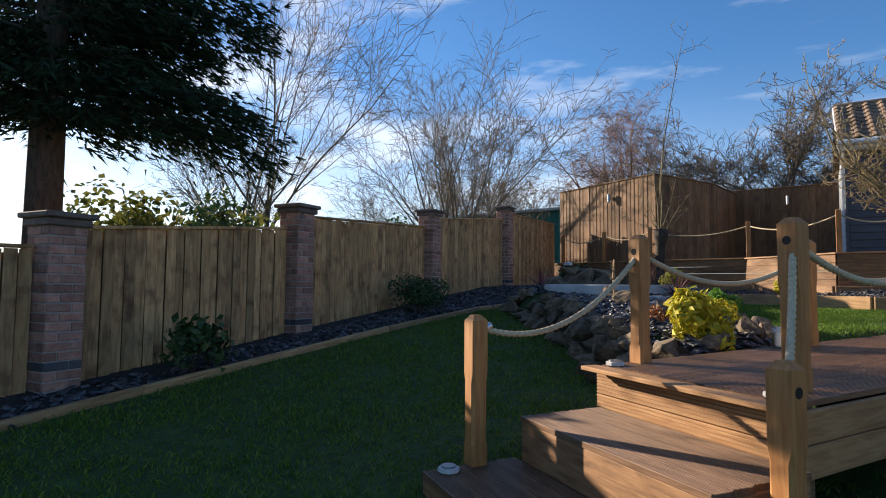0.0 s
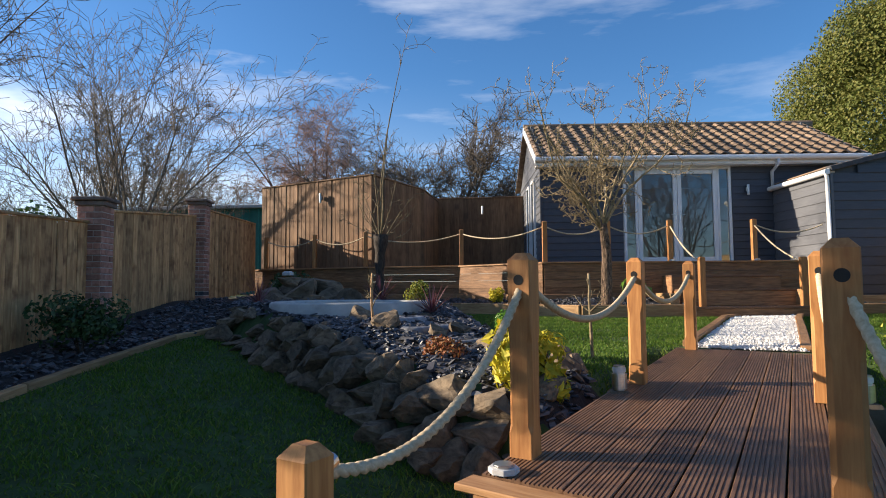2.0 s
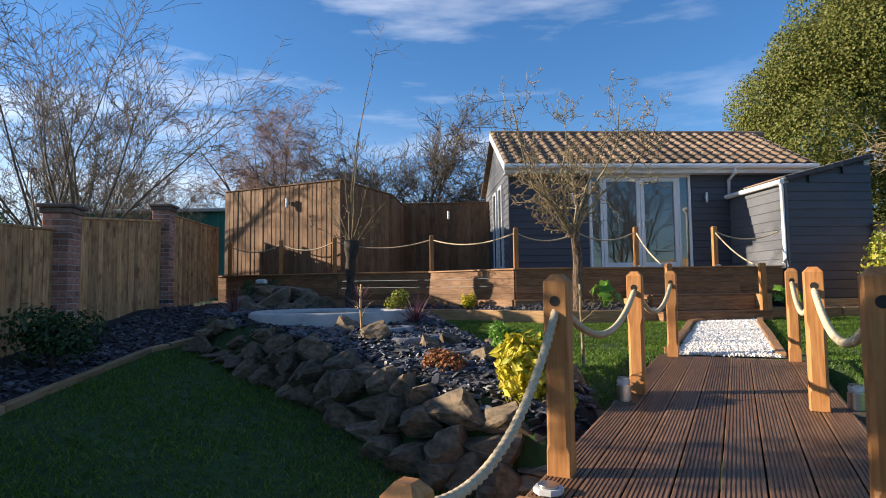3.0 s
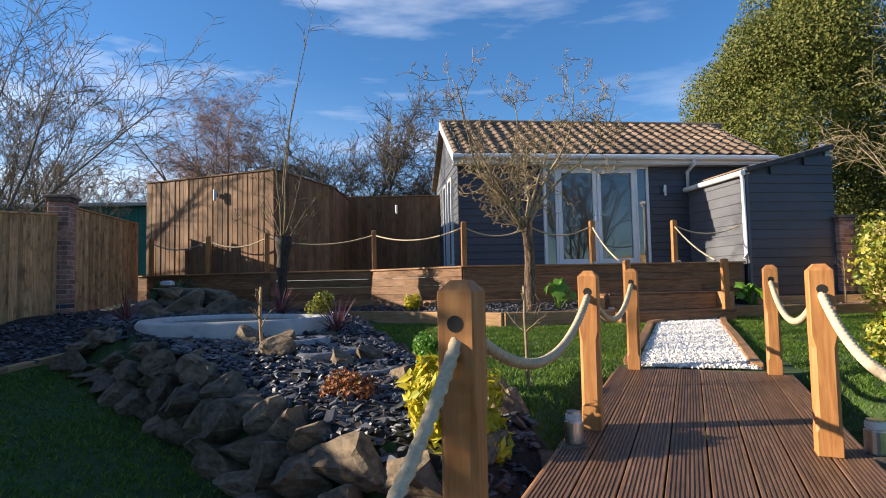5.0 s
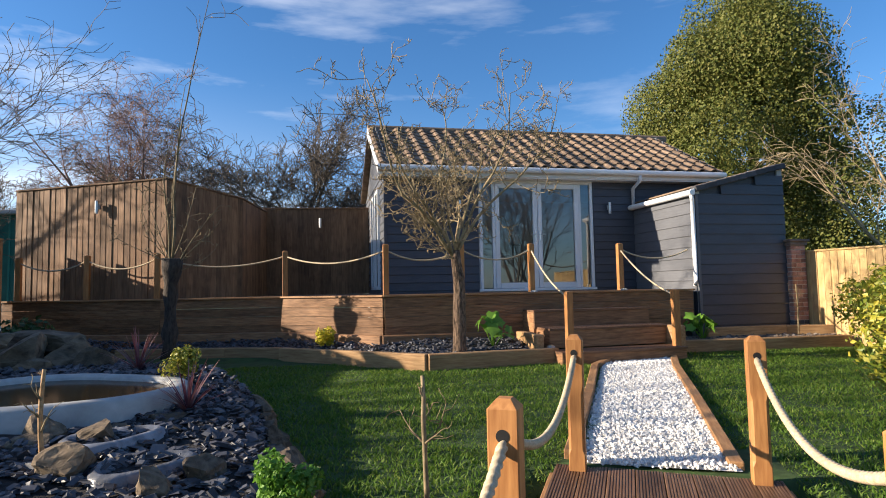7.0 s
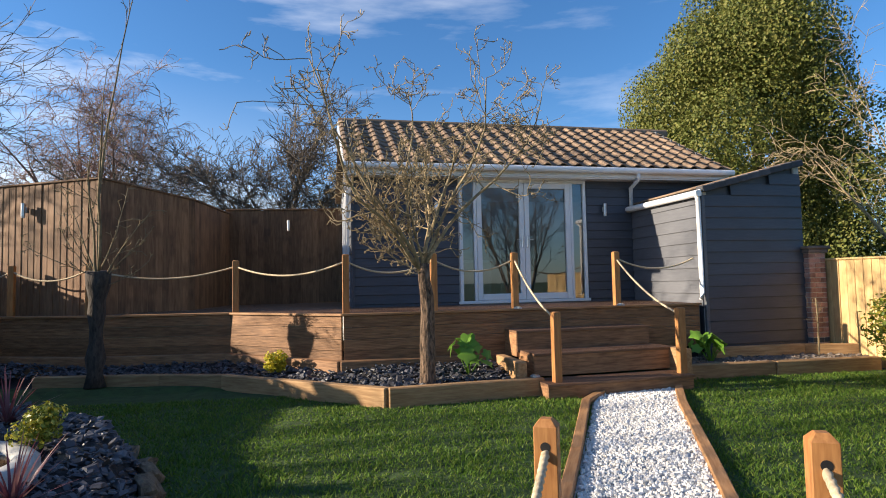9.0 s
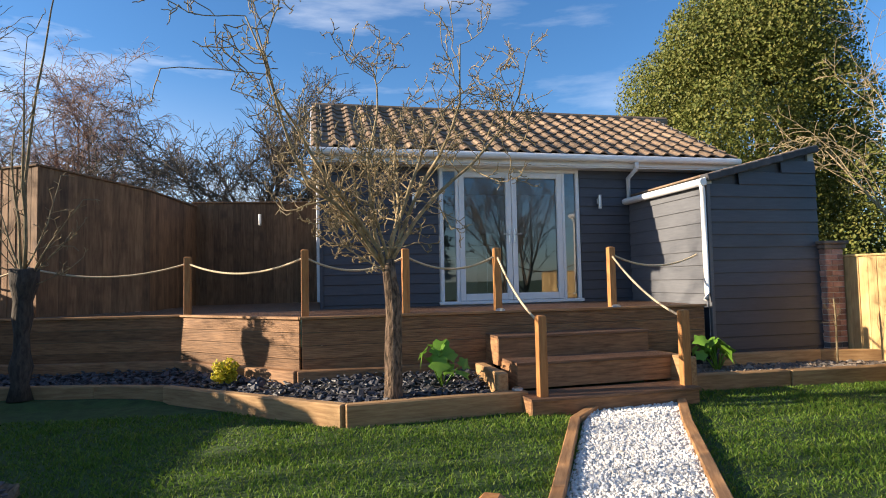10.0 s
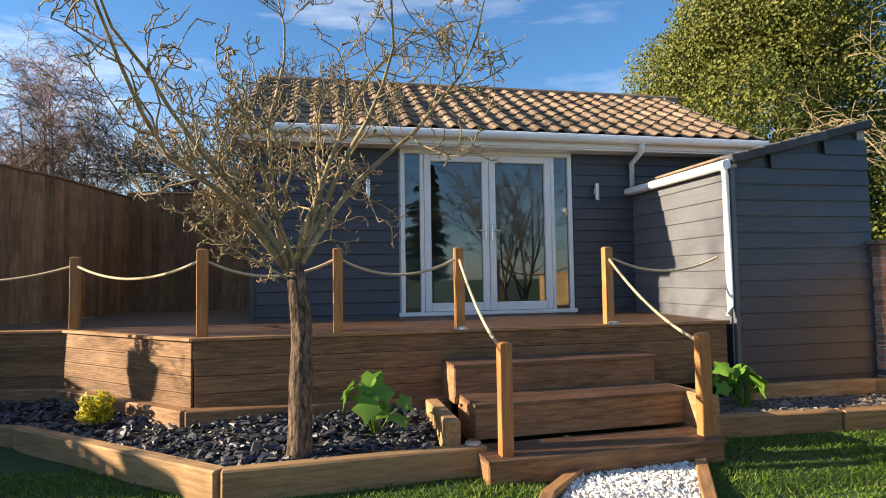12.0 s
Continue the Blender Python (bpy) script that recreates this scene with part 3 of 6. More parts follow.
# ---- white gravel path with timber edging ----
path_pts = [(1.15, 6.95), (2.0, 9.0), (2.72, 10.55), (3.15, 11.35)]


def path_z(y):
    return ground(path_mid(y), y) + 0.012


pv, pf = [], []
for i in range(24):
    y = 6.95 + (11.45 - 6.95) * i / 23
    for s in (-0.44, 0.44):
        pv.append((path_mid(y) + s, y - s * 0.4, path_z(y)))
for i in range(23):
    pf.append((2 * i, 2 * i + 1, 2 * i + 3, 2 * i + 2))
gravel_bed = tagged(new("path", solid(pv, pf, M["plaster"], "path")), "narrow white gravel garden path", "path", kind="structure")
rng = np.random.default_rng(5)


def chips(name, spots, mat, size, flat, label, category):
    """Loose stones as one sheet of small irregular blocks."""
    n = len(spots)
    corner = np.array([(-1, -1, -1), (1, -1, -1), (1, 1, -1), (-1, 1, -1), (-0.7, -0.8, 1), (0.8, -0.6, 1), (0.6, 0.8, 1), (-0.8, 0.7, 1)], float)
    v = np.repeat(corner[None], n, 0) * rng.uniform(0.6, 1.15, (n, 8, 3))
    s = size * rng.lognormal(0, 0.3, n)
    v[:, :, 0] *= (s * rng.uniform(0.7, 1.4, n))[:, None]
    v[:, :, 1] *= s[:, None] * 0.75
    v[:, :, 2] *= (s * flat)[:, None]
    ax, ay, az = rng.normal(0, 0.35, n), rng.normal(0, 0.35, n), rng.uniform(0, 6.28, n)

    def turn(v, i, j, a):
        c, q = np.cos(a)[:, None], np.sin(a)[:, None]
        vi, vj = v[:, :, i].copy(), v[:, :, j].copy()
        v[:, :, i], v[:, :, j] = c * vi - q * vj, q * vi + c * vj

    turn(v, 1, 2, ax), turn(v, 0, 2, ay), turn(v, 0, 1, az)
    v += np.array(spots)[:, None, :]
    quad = np.array([(3, 2, 1, 0), (4, 5, 6, 7), (0, 1, 5, 4), (1, 2, 6, 5), (2, 3, 7, 6), (3, 0, 4, 7)])
    f = (quad[None] + 8 * np.arange(n)[:, None, None]).reshape(-1, 4)
    me = bpy.data.meshes.new(name)
    me.from_pydata(v.reshape(-1, 3).tolist(), [], f.tolist())
    me.materials.append(mat)
    return tagged(new(name, me), label, category, kind="stuff")


spots = []
while len(spots) < 15000:
    y = random.uniform(6.95, 11.45)
    s = random.uniform(-0.42, 0.42)
    spots.append((path_mid(y) + s, y - s * 0.4, path_z(y) + random.uniform(0.0, 0.022)))
chips("white_gravel", spots, M_white_gravel, 0.0095, 0.7, "loose white gravel stones on the path", "gravel")
edging_l = [(0.72, 7.22), (1.55, 9.1), (2.25, 10.75), (2.62, 11.2)]
edging_r = [(1.62, 6.85), (2.45, 8.75), (3.18, 10.45), (3.62, 11.35)]
for E in (edging_l, edging_r):
    for (x0, y0), (x1, y1) in zip(E, E[1:]):
        e = thing("path_edging", (x0 + x1) / 2, (y0 + y1) / 2, ground((x0 + x1) / 2, (y0 + y1) / 2), "low timber edging board beside gravel path", "edging board", "path edging")
        a, b = Vector((x0, y0, path_z(y0) - 0.06)), Vector((x1, y1, path_z(y1) - 0.06))
        part("edging_plank", box((b - a).length + 0.02, 0.09, 0.115, M["fascia"], 0.008), None, e, m=lay(a, b))

# ---- raised deck in front of the garden room ----
DZ = 2.39
C0, C1, C2 = (-2.04, 13.62), (-0.37, 12.27), (4.72, 12.74)
front = [(-7.05, 14.85), (-5.45, 14.22), (-4.0, 13.72), C0, C1, C2]
deck = thing("raised_deck", 1.0, 13.4, 1.5, "raised timber deck with grooved boards before garden room", "deck")
outline = front + [(4.72, 14.7), (-0.3, 14.3), (-0.3, 18.0), (-3.6, 18.0), (-3.45, 15.5), (-4.2, 14.3), (-7.05, 15.4)]
bm = bmesh.new()
vs = [bm.verts.new((x, y, DZ - 0.03)) for x, y in outline]
bm.faces.new(vs)
bmesh.ops.triangulate(bm, faces=bm.faces[:])
part("deck_subframe", bm, M["skirt"], deck, m=Matrix())


def clip_line(y, poly, slope):
    """The stretches of the line through (0, y) with that slope that lie in poly."""
    hits = []
    for (ax, ay), (bx, by) in zip(poly, poly[1:] + poly[:1]):
        da, db = ay - slope * ax - y, by - slope * bx - y
        if (da < 0) != (db < 0):
            t = da / (da - db)
            hits.append(ax + (bx - ax) * t)
    hits.sort()
    return list(zip(hits[::2], hits[1::2]))


slope = math.tan(radians(5.3))
y = 12.2
while y < 18.2:
    for xa, xb in clip_line(y, outline, slope):
        if xb - xa > 0.06:
            a, b = Vector((xa, y + slope * xa, DZ)), Vector((xb, y + slope * xb, DZ))
            part("deck_board", grooved((b - a).length, 0.135, 0.026, M["board"], 7), None, deck, m=lay(a, b, -0.026))
    y += 0.1405
for (x0, y0), (x1, y1) in zip(front, front[1:]):
    a, b = Vector((x0, y0, DZ)), Vector((x1, y1, DZ))
    n = Vector((y1 - y0, x0 - x1, 0)).normalized()
    part("edge_board", box((b - a).length + 0.05, 0.09, 0.03, M["fascia"]), None, deck, m=lay(a + n * 0.03, b + n * 0.03, -0.024))
    for k in range(4):
        o = n * 0.02
        me = grooved((b - a).length, 0.142, 0.025, M["skirt"], 6)
        part("skirt_board", me, None, deck, m=lay(a + o, b + o, -0.10 - 0.147 * k) @ pose(0, 0, 0, 90, 0, 0))
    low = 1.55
    # added black sheet: the shade under the deck, as colour
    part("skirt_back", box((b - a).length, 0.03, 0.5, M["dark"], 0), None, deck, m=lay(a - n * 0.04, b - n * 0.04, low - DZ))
    if x1 < 4.8:
        if x1 > 4:
            b = a.lerp(b, 0.42)
        o = n * 0.09
        s = thing("plinth_sleeper", (x0 + x1) / 2, (y0 + y1) / 2, 1.6, "low sleeper plinth along foot of deck", "sleeper", "plinth sleepers")
        part("sleeper_beam", box((b - a).length + 0.10, 0.16, 0.3, M["skirt"], 0.012), None, s, m=lay(a + o, b + o, 1.81 - 0.3 - DZ))
# steps down to the path
ST = radians(7.5)
sx = Vector((math.cos(ST), math.sin(ST), 0))
sy = Vector((-math.sin(ST), math.cos(ST), 0))
stairs = thing("deck_steps", 2.75, 11.6, 1.42, "flight of wide dark timber steps up to deck", "steps")
for i, (mid, ztop, half) in enumerate((((2.78, 12.12), 2.13, 0.97), ((2.88, 11.68), 1.885, 0.97), ((2.86, 11.14), 1.61, 0.95))):
    c = Vector((mid[0], mid[1], ztop))
    for k in range(3):
        o = sy * (0.075 + 0.148 * k)
        part("tread_board", grooved(half * 2, 0.143, 0.028, M["board"], 7), None, stairs, m=lay(c - sx * half + o, c + sx * half + o, -0.028))
    o = sy * 0.035
    part("riser_board", box(half * 2 - 0.02, 0.03, 0.245, M["skirt"]), None, stairs, m=lay(c - sx * half + o, c + sx * half + o, -0.275))
    for s in (-1, 1):
        e = c + sx * s * (half - 0.02)
        part("string", box(0.48, 0.035, 0.30, M["skirt"]), None, stairs, m=lay(e + sy * 0.04, e + sy * 0.5, -0.33))

SLEEP = "chunky weathered timber sleeper edging a slate bed"


def sleeper(a, b, w, h, label=SLEEP, mat=None):
    a, b = Vector(a), Vector(b)
    t = thing("sleeper", *((a + b) / 2), label, "sleeper", "bed sleepers")
    part("sleeper_beam", box((b - a).length, w, h, mat or M["sleeper"], 0.012), None, t, m=lay(a, b))


for (x0, y0), (x1, y1) in zip(BED, BED[1:]):
    sleeper((x0, y0 + 0.05, 1.40), (x1, y1 + 0.05, 1.40), 0.12, 0.245)
sleeper((1.72, 11.36, 1.42), (1.64, 12.2, 1.42), 0.12, 0.40)
sleeper((3.88, 11.55, 1.42), (3.74, 12.35, 1.42), 0.12, 0.46)
sleeper((3.9, 11.93, 1.38), (5.3, 11.96, 1.38), 0.13, 0.25, "chunky pale timber sleeper holding raised bed")
sleeper((5.32, 11.96, 1.38), (6.9, 12.0, 1.38), 0.13, 0.25, "chunky pale timber sleeper holding raised bed")
sleeper((4.85, 12.58, 1.6), (6.3, 12.66, 1.6), 0.1, 0.16)
sleeper((6.3, 12.66, 1.6), (7.1, 12.4, 1.6), 0.1, 0.16)
# kerb of the slate border by the fence
for (x0, y0), (x1, y1) in zip(KERB, KERB[1:]):
    n = max(1, int(math.hypot(x1 - x0, y1 - y0) / 1.7))
    for k in range(n):
        xa, ya, xb, yb = x0 + (x1 - x0) * k / n, y0 + (y1 - y0) * k / n, x0 + (x1 - x0) * (k + 1) / n, y0 + (y1 - y0) * (k + 1) / n
        sleeper((xa, ya, low_ground(xa, ya) - 0.08), (xb, yb, low_ground(xb, yb) - 0.08), 0.07, 0.14, "low timber edging between lawn and slate border")

# deck posts and ropes
DP = [(-6.75, 14.72), (-5.41, 14.27), (-4.1, 13.80), (-2.0, 13.66), (-0.34, 12.36), (0.82, 12.46), (1.95, 12.55), (3.47, 12.68)]
for x, y in DP:
    add_post(x, y, DZ, 0.77, 0.085, 5, "plain square timber post at deck edge", plain=True, group="deck posts")
for i, (p, q) in enumerate(zip(DP, DP[1:-1])):
    rope((*p, DZ + 0.68), (*q, DZ + 0.68), 0.16, 0.013, pitch=0.06)
SPL, SPR = (2.07, 11.16, 1.605), (3.72, 11.42, 1.605)
for x, y, z in (SPL, SPR):
    add_post(x, y, z, 0.80, 0.09, 7, "square timber post at foot of steps", plain=True, group="deck posts")
rope((1.95, 12.55, DZ + 0.68), (SPL[0], SPL[1], SPL[2] + 0.72), 0.10, 0.013, pitch=0.06)
rope((3.47, 12.68, DZ + 0.68), (SPR[0], SPR[1], SPR[2] + 0.72), 0.10, 0.013, pitch=0.06)
rope((3.47, 12.68, DZ + 0.68), (4.72, 12.80, DZ + 0.66), 0.15, 0.013, pitch=0.06)
disc_light(1.95, 12.42, DZ + 0.002)
disc_light(3.47, 12.56, DZ + 0.002)
disc_light(1.86, 11.33, 1.648)

# ---- the garden room ----
C = pose(2.63, 14.5, DZ, 0, 0, 5)
cabin = thing("garden_room", 2.63, 14.5, DZ, "slate-blue clad garden room under a brown tiled roof", "garden building", rz=5)
XL, XR, YB, WH = -2.93, 3.75, 4.2, 2.36
DX0, DX1, DH = -1.15, 1.16, 2.13


def cl(x, y, z, rx=0, ry=0, rz=0):
    return C @ pose(x, y, z, rx, ry, rz)


# core walls behind the cladding, with the door opening
for name, x0, x1, z0, z1 in (("wall_core", XL, DX0, -0.9, WH), ("wall_core", DX1, XR, -0.9, WH), ("wall_core", DX0, DX1, DH + 0.02, WH), ("wall_core", DX0, DX1, -0.9, 0.02)):
    part(name, box(x1 - x0, 0.12, z1 - z0, M["plaster"], 0), None, cabin, m=cl((x0 + x1) / 2, 0.09, z0))
part("wall_core", box(XR - XL, 0.12, WH + 0.9, M["plaster"], 0), None, cabin, m=cl((XL + XR) / 2, YB, -0.9))
for x in (XL + 0.06, XR - 0.06):
    part("wall_core", box(YB - 0.2, 0.12, WH + 0.9, M["plaster"], 0), None, cabin, m=cl(x, YB / 2 + 0.05, -0.9, 0, 0, 90))
part("room_floor", box(XR - XL - 0.3, YB - 0.3, 0.04, M["room_floor"], 0), None, cabin, m=cl((XL + XR) / 2, YB / 2 + 0.05, -0.01))
part("room_ceiling", box(XR - XL - 0.1, YB - 0.1, 0.04, M["plaster"], 0), None, cabin, m=cl((XL + XR) / 2, YB / 2 + 0.05, WH - 0.02))


def cladding(x0, x1, z0, z1, put, mat):
    """Lapped boards, one above another."""
    z = z0
    while z < z1 - 0.02:
        h = min(0.15, z1 - z)
        key = ("c", round(x1 - x0, 3), round(h, 3), mat.name)
        if key not in BOXES:
            l = (x1 - x0) / 2
            v = [(-l, -0.026, 0), (l, -0.026, 0), (l, -0.010, h - 0.004), (-l, -0.010, h - 0.004), (-l, 0, 0), (l, 0, 0), (l, 0, h), (-l, 0, h), (-l, -0.022, -0.006), (l, -0.022, -0.006)]
            BOXES[key] = solid(v, [(0, 1, 2, 3), (4, 7, 6, 5), (3, 2, 6, 7), (8, 9, 1, 0), (4, 5, 9, 8), (1, 9, 5, 6, 2), (8, 0, 3, 7, 4)], mat, "lap_board")
        part("cladding_board", BOXES[key], None, cabin, m=put((x0 + x1) / 2, z))
        z += 0.15


cladding(XL, DX0 - 0.02, -0.55, WH, lambda x, z: cl(x, 0.03, z), M["clad"])
cladding(DX1 + 0.02, XR, -0.55, WH, lambda x, z: cl(x, 0.03, z), M["clad"])
cladding(DX0 - 0.02, DX1 + 0.02, DH + 0.02, WH, lambda x, z: cl(x, 0.03, z), M["clad"])
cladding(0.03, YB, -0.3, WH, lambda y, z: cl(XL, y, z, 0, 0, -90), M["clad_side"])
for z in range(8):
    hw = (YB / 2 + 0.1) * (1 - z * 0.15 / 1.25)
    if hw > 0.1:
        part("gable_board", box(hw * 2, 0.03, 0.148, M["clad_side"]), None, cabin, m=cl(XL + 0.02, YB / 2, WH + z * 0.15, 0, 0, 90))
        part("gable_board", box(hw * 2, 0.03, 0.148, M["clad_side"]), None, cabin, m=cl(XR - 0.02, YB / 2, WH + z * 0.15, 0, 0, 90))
part("corner_trim", box(0.05, 0.05, WH + 0.5, M["clad"]), None, cabin, m=cl(XL - 0.01, 0.01, -0.5))
# tall narrow windows in the gable wall
for y0, w in ((1.15, 0.5), (2.1, 0.5)):
    win = part("window", box(0.04, w, 1.95, M["dark"], 0), None, cabin, m=cl(XL - 0.02, y0, 0.1))
    for dy in (-w / 2, w / 2):
        part("window_frame", box(0.06, 0.07, 1.98, M["white"]), None, win, m=cl(XL - 0.04, y0 + dy, 0.08))
    for z in (0.08, 2.0):
        part("window_frame", box(0.06, w, 0.07, M["white"]), None, win, m=cl(XL - 0.04, y0, z))

# french doors with side lights
doors = part("french_doors", box(DX1 - DX0 + 0.06, 0.10, 0.05, M["white"], 0.006), None, cabin, "white framed glazed double doors with side lights", m=cl((DX0 + DX1) / 2, 0.02, 0.01))


def frame_bar(x0, x1, z0, z1, y=0.03, d=0.07, parent=None):
    part("door_frame", box(x1 - x0, d, z1 - z0, M["white"], 0.006), None, parent or doors, m=cl((x0 + x1) / 2, y, z0))


frame_bar(DX0, DX0 + 0.055, 0.06, DH)
frame_bar(DX1 - 0.055, DX1, 0.06, DH)
frame_bar(DX0 + 0.056, DX1 - 0.056, DH - 0.055, DH)
S0, S1 = DX0 + 0.30, DX1 - 0.30
MX = (S0 + S1) / 2
frame_bar(S0 - 0.05, S0, 0.06, DH - 0.056)
frame_bar(S1, S1 + 0.05, 0.06, DH - 0.056)
for x0, x1 in ((S0 + 0.004, MX - 0.004), (MX + 0.004, S1 - 0.004)):
    frame_bar(x0, x0 + 0.085, 0.065, DH - 0.06, 0.02, 0.06)
    frame_bar(x1 - 0.085, x1, 0.065, DH - 0.06, 0.02, 0.06)
    frame_bar(x0 + 0.086, x1 - 0.086, 0.065, 0.17, 0.02, 0.06)
    frame_bar(x0 + 0.086, x1 - 0.086, DH - 0.15, DH - 0.06, 0.02, 0.06)
    hx = x1 - 0.04 if x0 < 0 - 0.2 else x0 + 0.04
    hdl = part("door_handle", box(0.028, 0.02, 0.22, M["metal"], 0.006), None, doors, "chrome lever handle", m=cl(hx, -0.02, 0.95))
    part("lever", box(0.11, 0.018, 0.02, M["metal"], 0.006), None, hdl, m=cl(hx + (-0.05 if hx < MX else 0.05), -0.045, 1.08))
for x0, x1, z0, z1 in ((DX0 + 0.05, S0 - 0.045, 0.06, DH - 0.05), (S1 + 0.045, DX1 - 0.05, 0.06, DH - 0.05), (S0 + 0.08, MX - 0.08, 0.16, DH - 0.14), (MX + 0.08, S1 - 0.08, 0.16, DH - 0.14)):
    pane = part("pane", solid([(-(x1 - x0) / 2, 0, 0), ((x1 - x0) / 2, 0, 0), ((x1 - x0) / 2, 0, z1 - z0), (-(x1 - x0) / 2, 0, z1 - z0)], [(0, 1, 2, 3)], M_glass, "pane"), None, doors, m=cl((x0 + x1) / 2, 0.035, z0))
    pane.visible_shadow = False

# roof of separate tiles
EY, EZ, RY, RZ = -0.28, WH - 0.04, YB / 2, WH + 1.26
pitch = math.atan2(RZ - EZ, RY - EY)
slope_len = math.hypot(RZ - EZ, RY - EY)
RX0, RX1 = XL - 0.14, XR + 0.14
for s in (0, 1):
    put = cl((RX0 + RX1) / 2, EY if s == 0 else 2 * RY - EY, EZ, math.degrees(pitch), 0, 0) if s == 0 else cl((RX0 + RX1) / 2, 2 * RY - EY, EZ, 0, 0, 180) @ pose(0, 0, 0, math.degrees(pitch))
    part("roof_deck", solid([(-(RX1 - RX0) / 2, 0, -0.03), ((RX1 - RX0) / 2, 0, -0.03), ((RX1 - RX0) / 2, slope_len, -0.03), (-(RX1 - RX0) / 2, slope_len, -0.03),
                             (-(RX1 - RX0) / 2, 0, 0), ((RX1 - RX0) / 2, 0, 0), ((RX1 - RX0) / 2, slope_len, 0), (-(RX1 - RX0) / 2, slope_len, 0)],
                            [(3, 2, 1, 0), (4, 5, 6, 7), (0, 1, 5, 4), (1, 2, 6, 5), (2, 3, 7, 6), (3, 0, 4, 7)], M["tile"], "roof_deck"), None, cabin, m=put)
cols, rows_n = 25, 9
tw, tl = (RX1 - RX0) / cols, slope_len / rows_n
tv, tf = [], []
prof = [(-0.5, 0.004), (-0.38, 0.038), (-0.24, 0.046), (-0.1, 0.036), (0.02, 0.008), (0.2, 0.0), (0.38, 0.0), (0.5, 0.012)]
for j, (yy, lift) in enumerate(((0, 0.03), (tl * 1.08, 0.006))):
    tv += [(px * tw * 1.0, yy, pz + lift) for px, pz in prof]
tv += [(px * tw, 0, pz + 0.012) for px, pz in prof]
n8 = len(prof)
for i in range(n8 - 1):
    tf += [(i, i + 1, n8 + i + 1, n8 + i), (2 * n8 + i, 2 * n8 + i + 1, i + 1, i)]
tile_me = solid(tv, tf, M["tile"], "roof_tile", False)
roof_m = cl(0, EY, EZ, math.degrees(pitch), 0, 0)
for r in range(rows_n):
    for c in range(cols):
        part("roof_tile", tile_me, None, cabin, m=roof_m @ pose(RX0 + tw * (c + 0.5), r * tl - 0.03, 0.004, random.uniform(-0.4, 0.4), 0, random.uniform(-0.5, 0.5)))
ridge = cylinder(0.11, 0.42, M["tile"], 12, 0.0)
k = RX0
while k < RX1 - 0.1:
    part("ridge_tile", ridge, None, cabin, m=cl(k, RY, RZ - 0.03, 0, 90, 0))
    k += 0.4
# gutter, fascia, downpipe
part("fascia_board", box(RX1 - RX0, 0.03, 0.17, M["white"]), None, cabin, m=cl((RX0 + RX1) / 2, EY + 0.04, EZ - 0.17))
part("soffit", box(RX1 - RX0, 0.26, 0.02, M["white"], 0), None, cabin, m=cl((RX0 + RX1) / 2, EY + 0.18, EZ - 0.19))
gut = [Vector((RX0 - 0.03, EY - 0.05, EZ - 0.05)), Vector((RX1 + 0.03, EY - 0.05, EZ - 0.06))]
gv2, gf2 = [], []
tube(gut, [0.055, 0.055], 12, gv2, gf2)
part("gutter", solid(gv2, gf2, M["white"], "gutter"), None, cabin, "white plastic gutter", m=C)
gv2, gf2 = [], []
DPX = 2.02
tube([Vector(p) for p in ((DPX, EY - 0.05, EZ - 0.08), (DPX, EY - 0.05, EZ - 0.2), (DPX, -0.05, EZ - 0.32), (DPX, -0.05, EZ - 0.72))], [0.036] * 4, 12, gv2, gf2)
part("downpipe", solid(gv2, gf2, M["white"], "downpipe", True), None, cabin, "white plastic downpipe", m=C)
part("bargeboard", box(slope_len, 0.03, 0.16, M["white"]), None, cabin, m=cl(RX0 - 0.0, EY, EZ - 0.08) @ pose(0, 0, 0, 0, 0, 90) @ pose(0, 0, 0, 0, -math.degrees(pitch), 0) @ pose(slope_len / 2, 0, -0.08))


def wall_light(m, label="slim chrome up and down wall light"):
    p = m.translation
    t = thing("wall_light", p.x, p.y, p.z, label, "wall light", "wall lights")
    part("light_tube", cylinder(0.03, 0.20, M["metal"], 20), None, t, m=m @ pose(0, -0.075, -0.1))
    part("light_plate", box(0.05, 0.045, 0.09, M["metal"], 0.004), None, t, m=m @ pose(0, -0.025, -0.045))
    part("light_glass", cylinder(0.026, 0.05, M["lampshade"], 20, 0), None, t, m=m @ pose(0, -0.0755, -0.125))


wall_light(cl(-1.56, 0.0, 1.62))
wall_light(cl(1.49, 0.0, 1.62))

# lean-to at the side of the room
AX0, AX1, AY = 2.06, 3.80, -1.93
annex = thing("lean_to_store", *cl(2.9, AY, -0.8).translation, "grey clad lean-to store with dark tiled verge", "store", rz=5)
AZL, AZR = 1.64, 2.08


def annex_board(x0, x1, z, h, put, mat):
    key = ("c", round(x1 - x0, 3), round(h, 3), mat.name)
    if key not in BOXES:
        l = (x1 - x0) / 2
        v = [(-l, -0.026, 0), (l, -0.026, 0), (l, -0.010, h - 0.004), (-l, -0.010, h - 0.004), (-l, 0, 0), (l, 0, 0), (l, 0, h), (-l, 0, h), (-l, -0.022, -0.006), (l, -0.022, -0.006)]
        BOXES[key] = solid(v, [(0, 1, 2, 3), (4, 7, 6, 5), (3, 2, 6, 7), (8, 9, 1, 0), (4, 5, 9, 8), (1, 9, 5, 6, 2), (8, 0, 3, 7, 4)], mat, "lap_board")
    part("cladding_board", BOXES[key], None, annex, m=put)


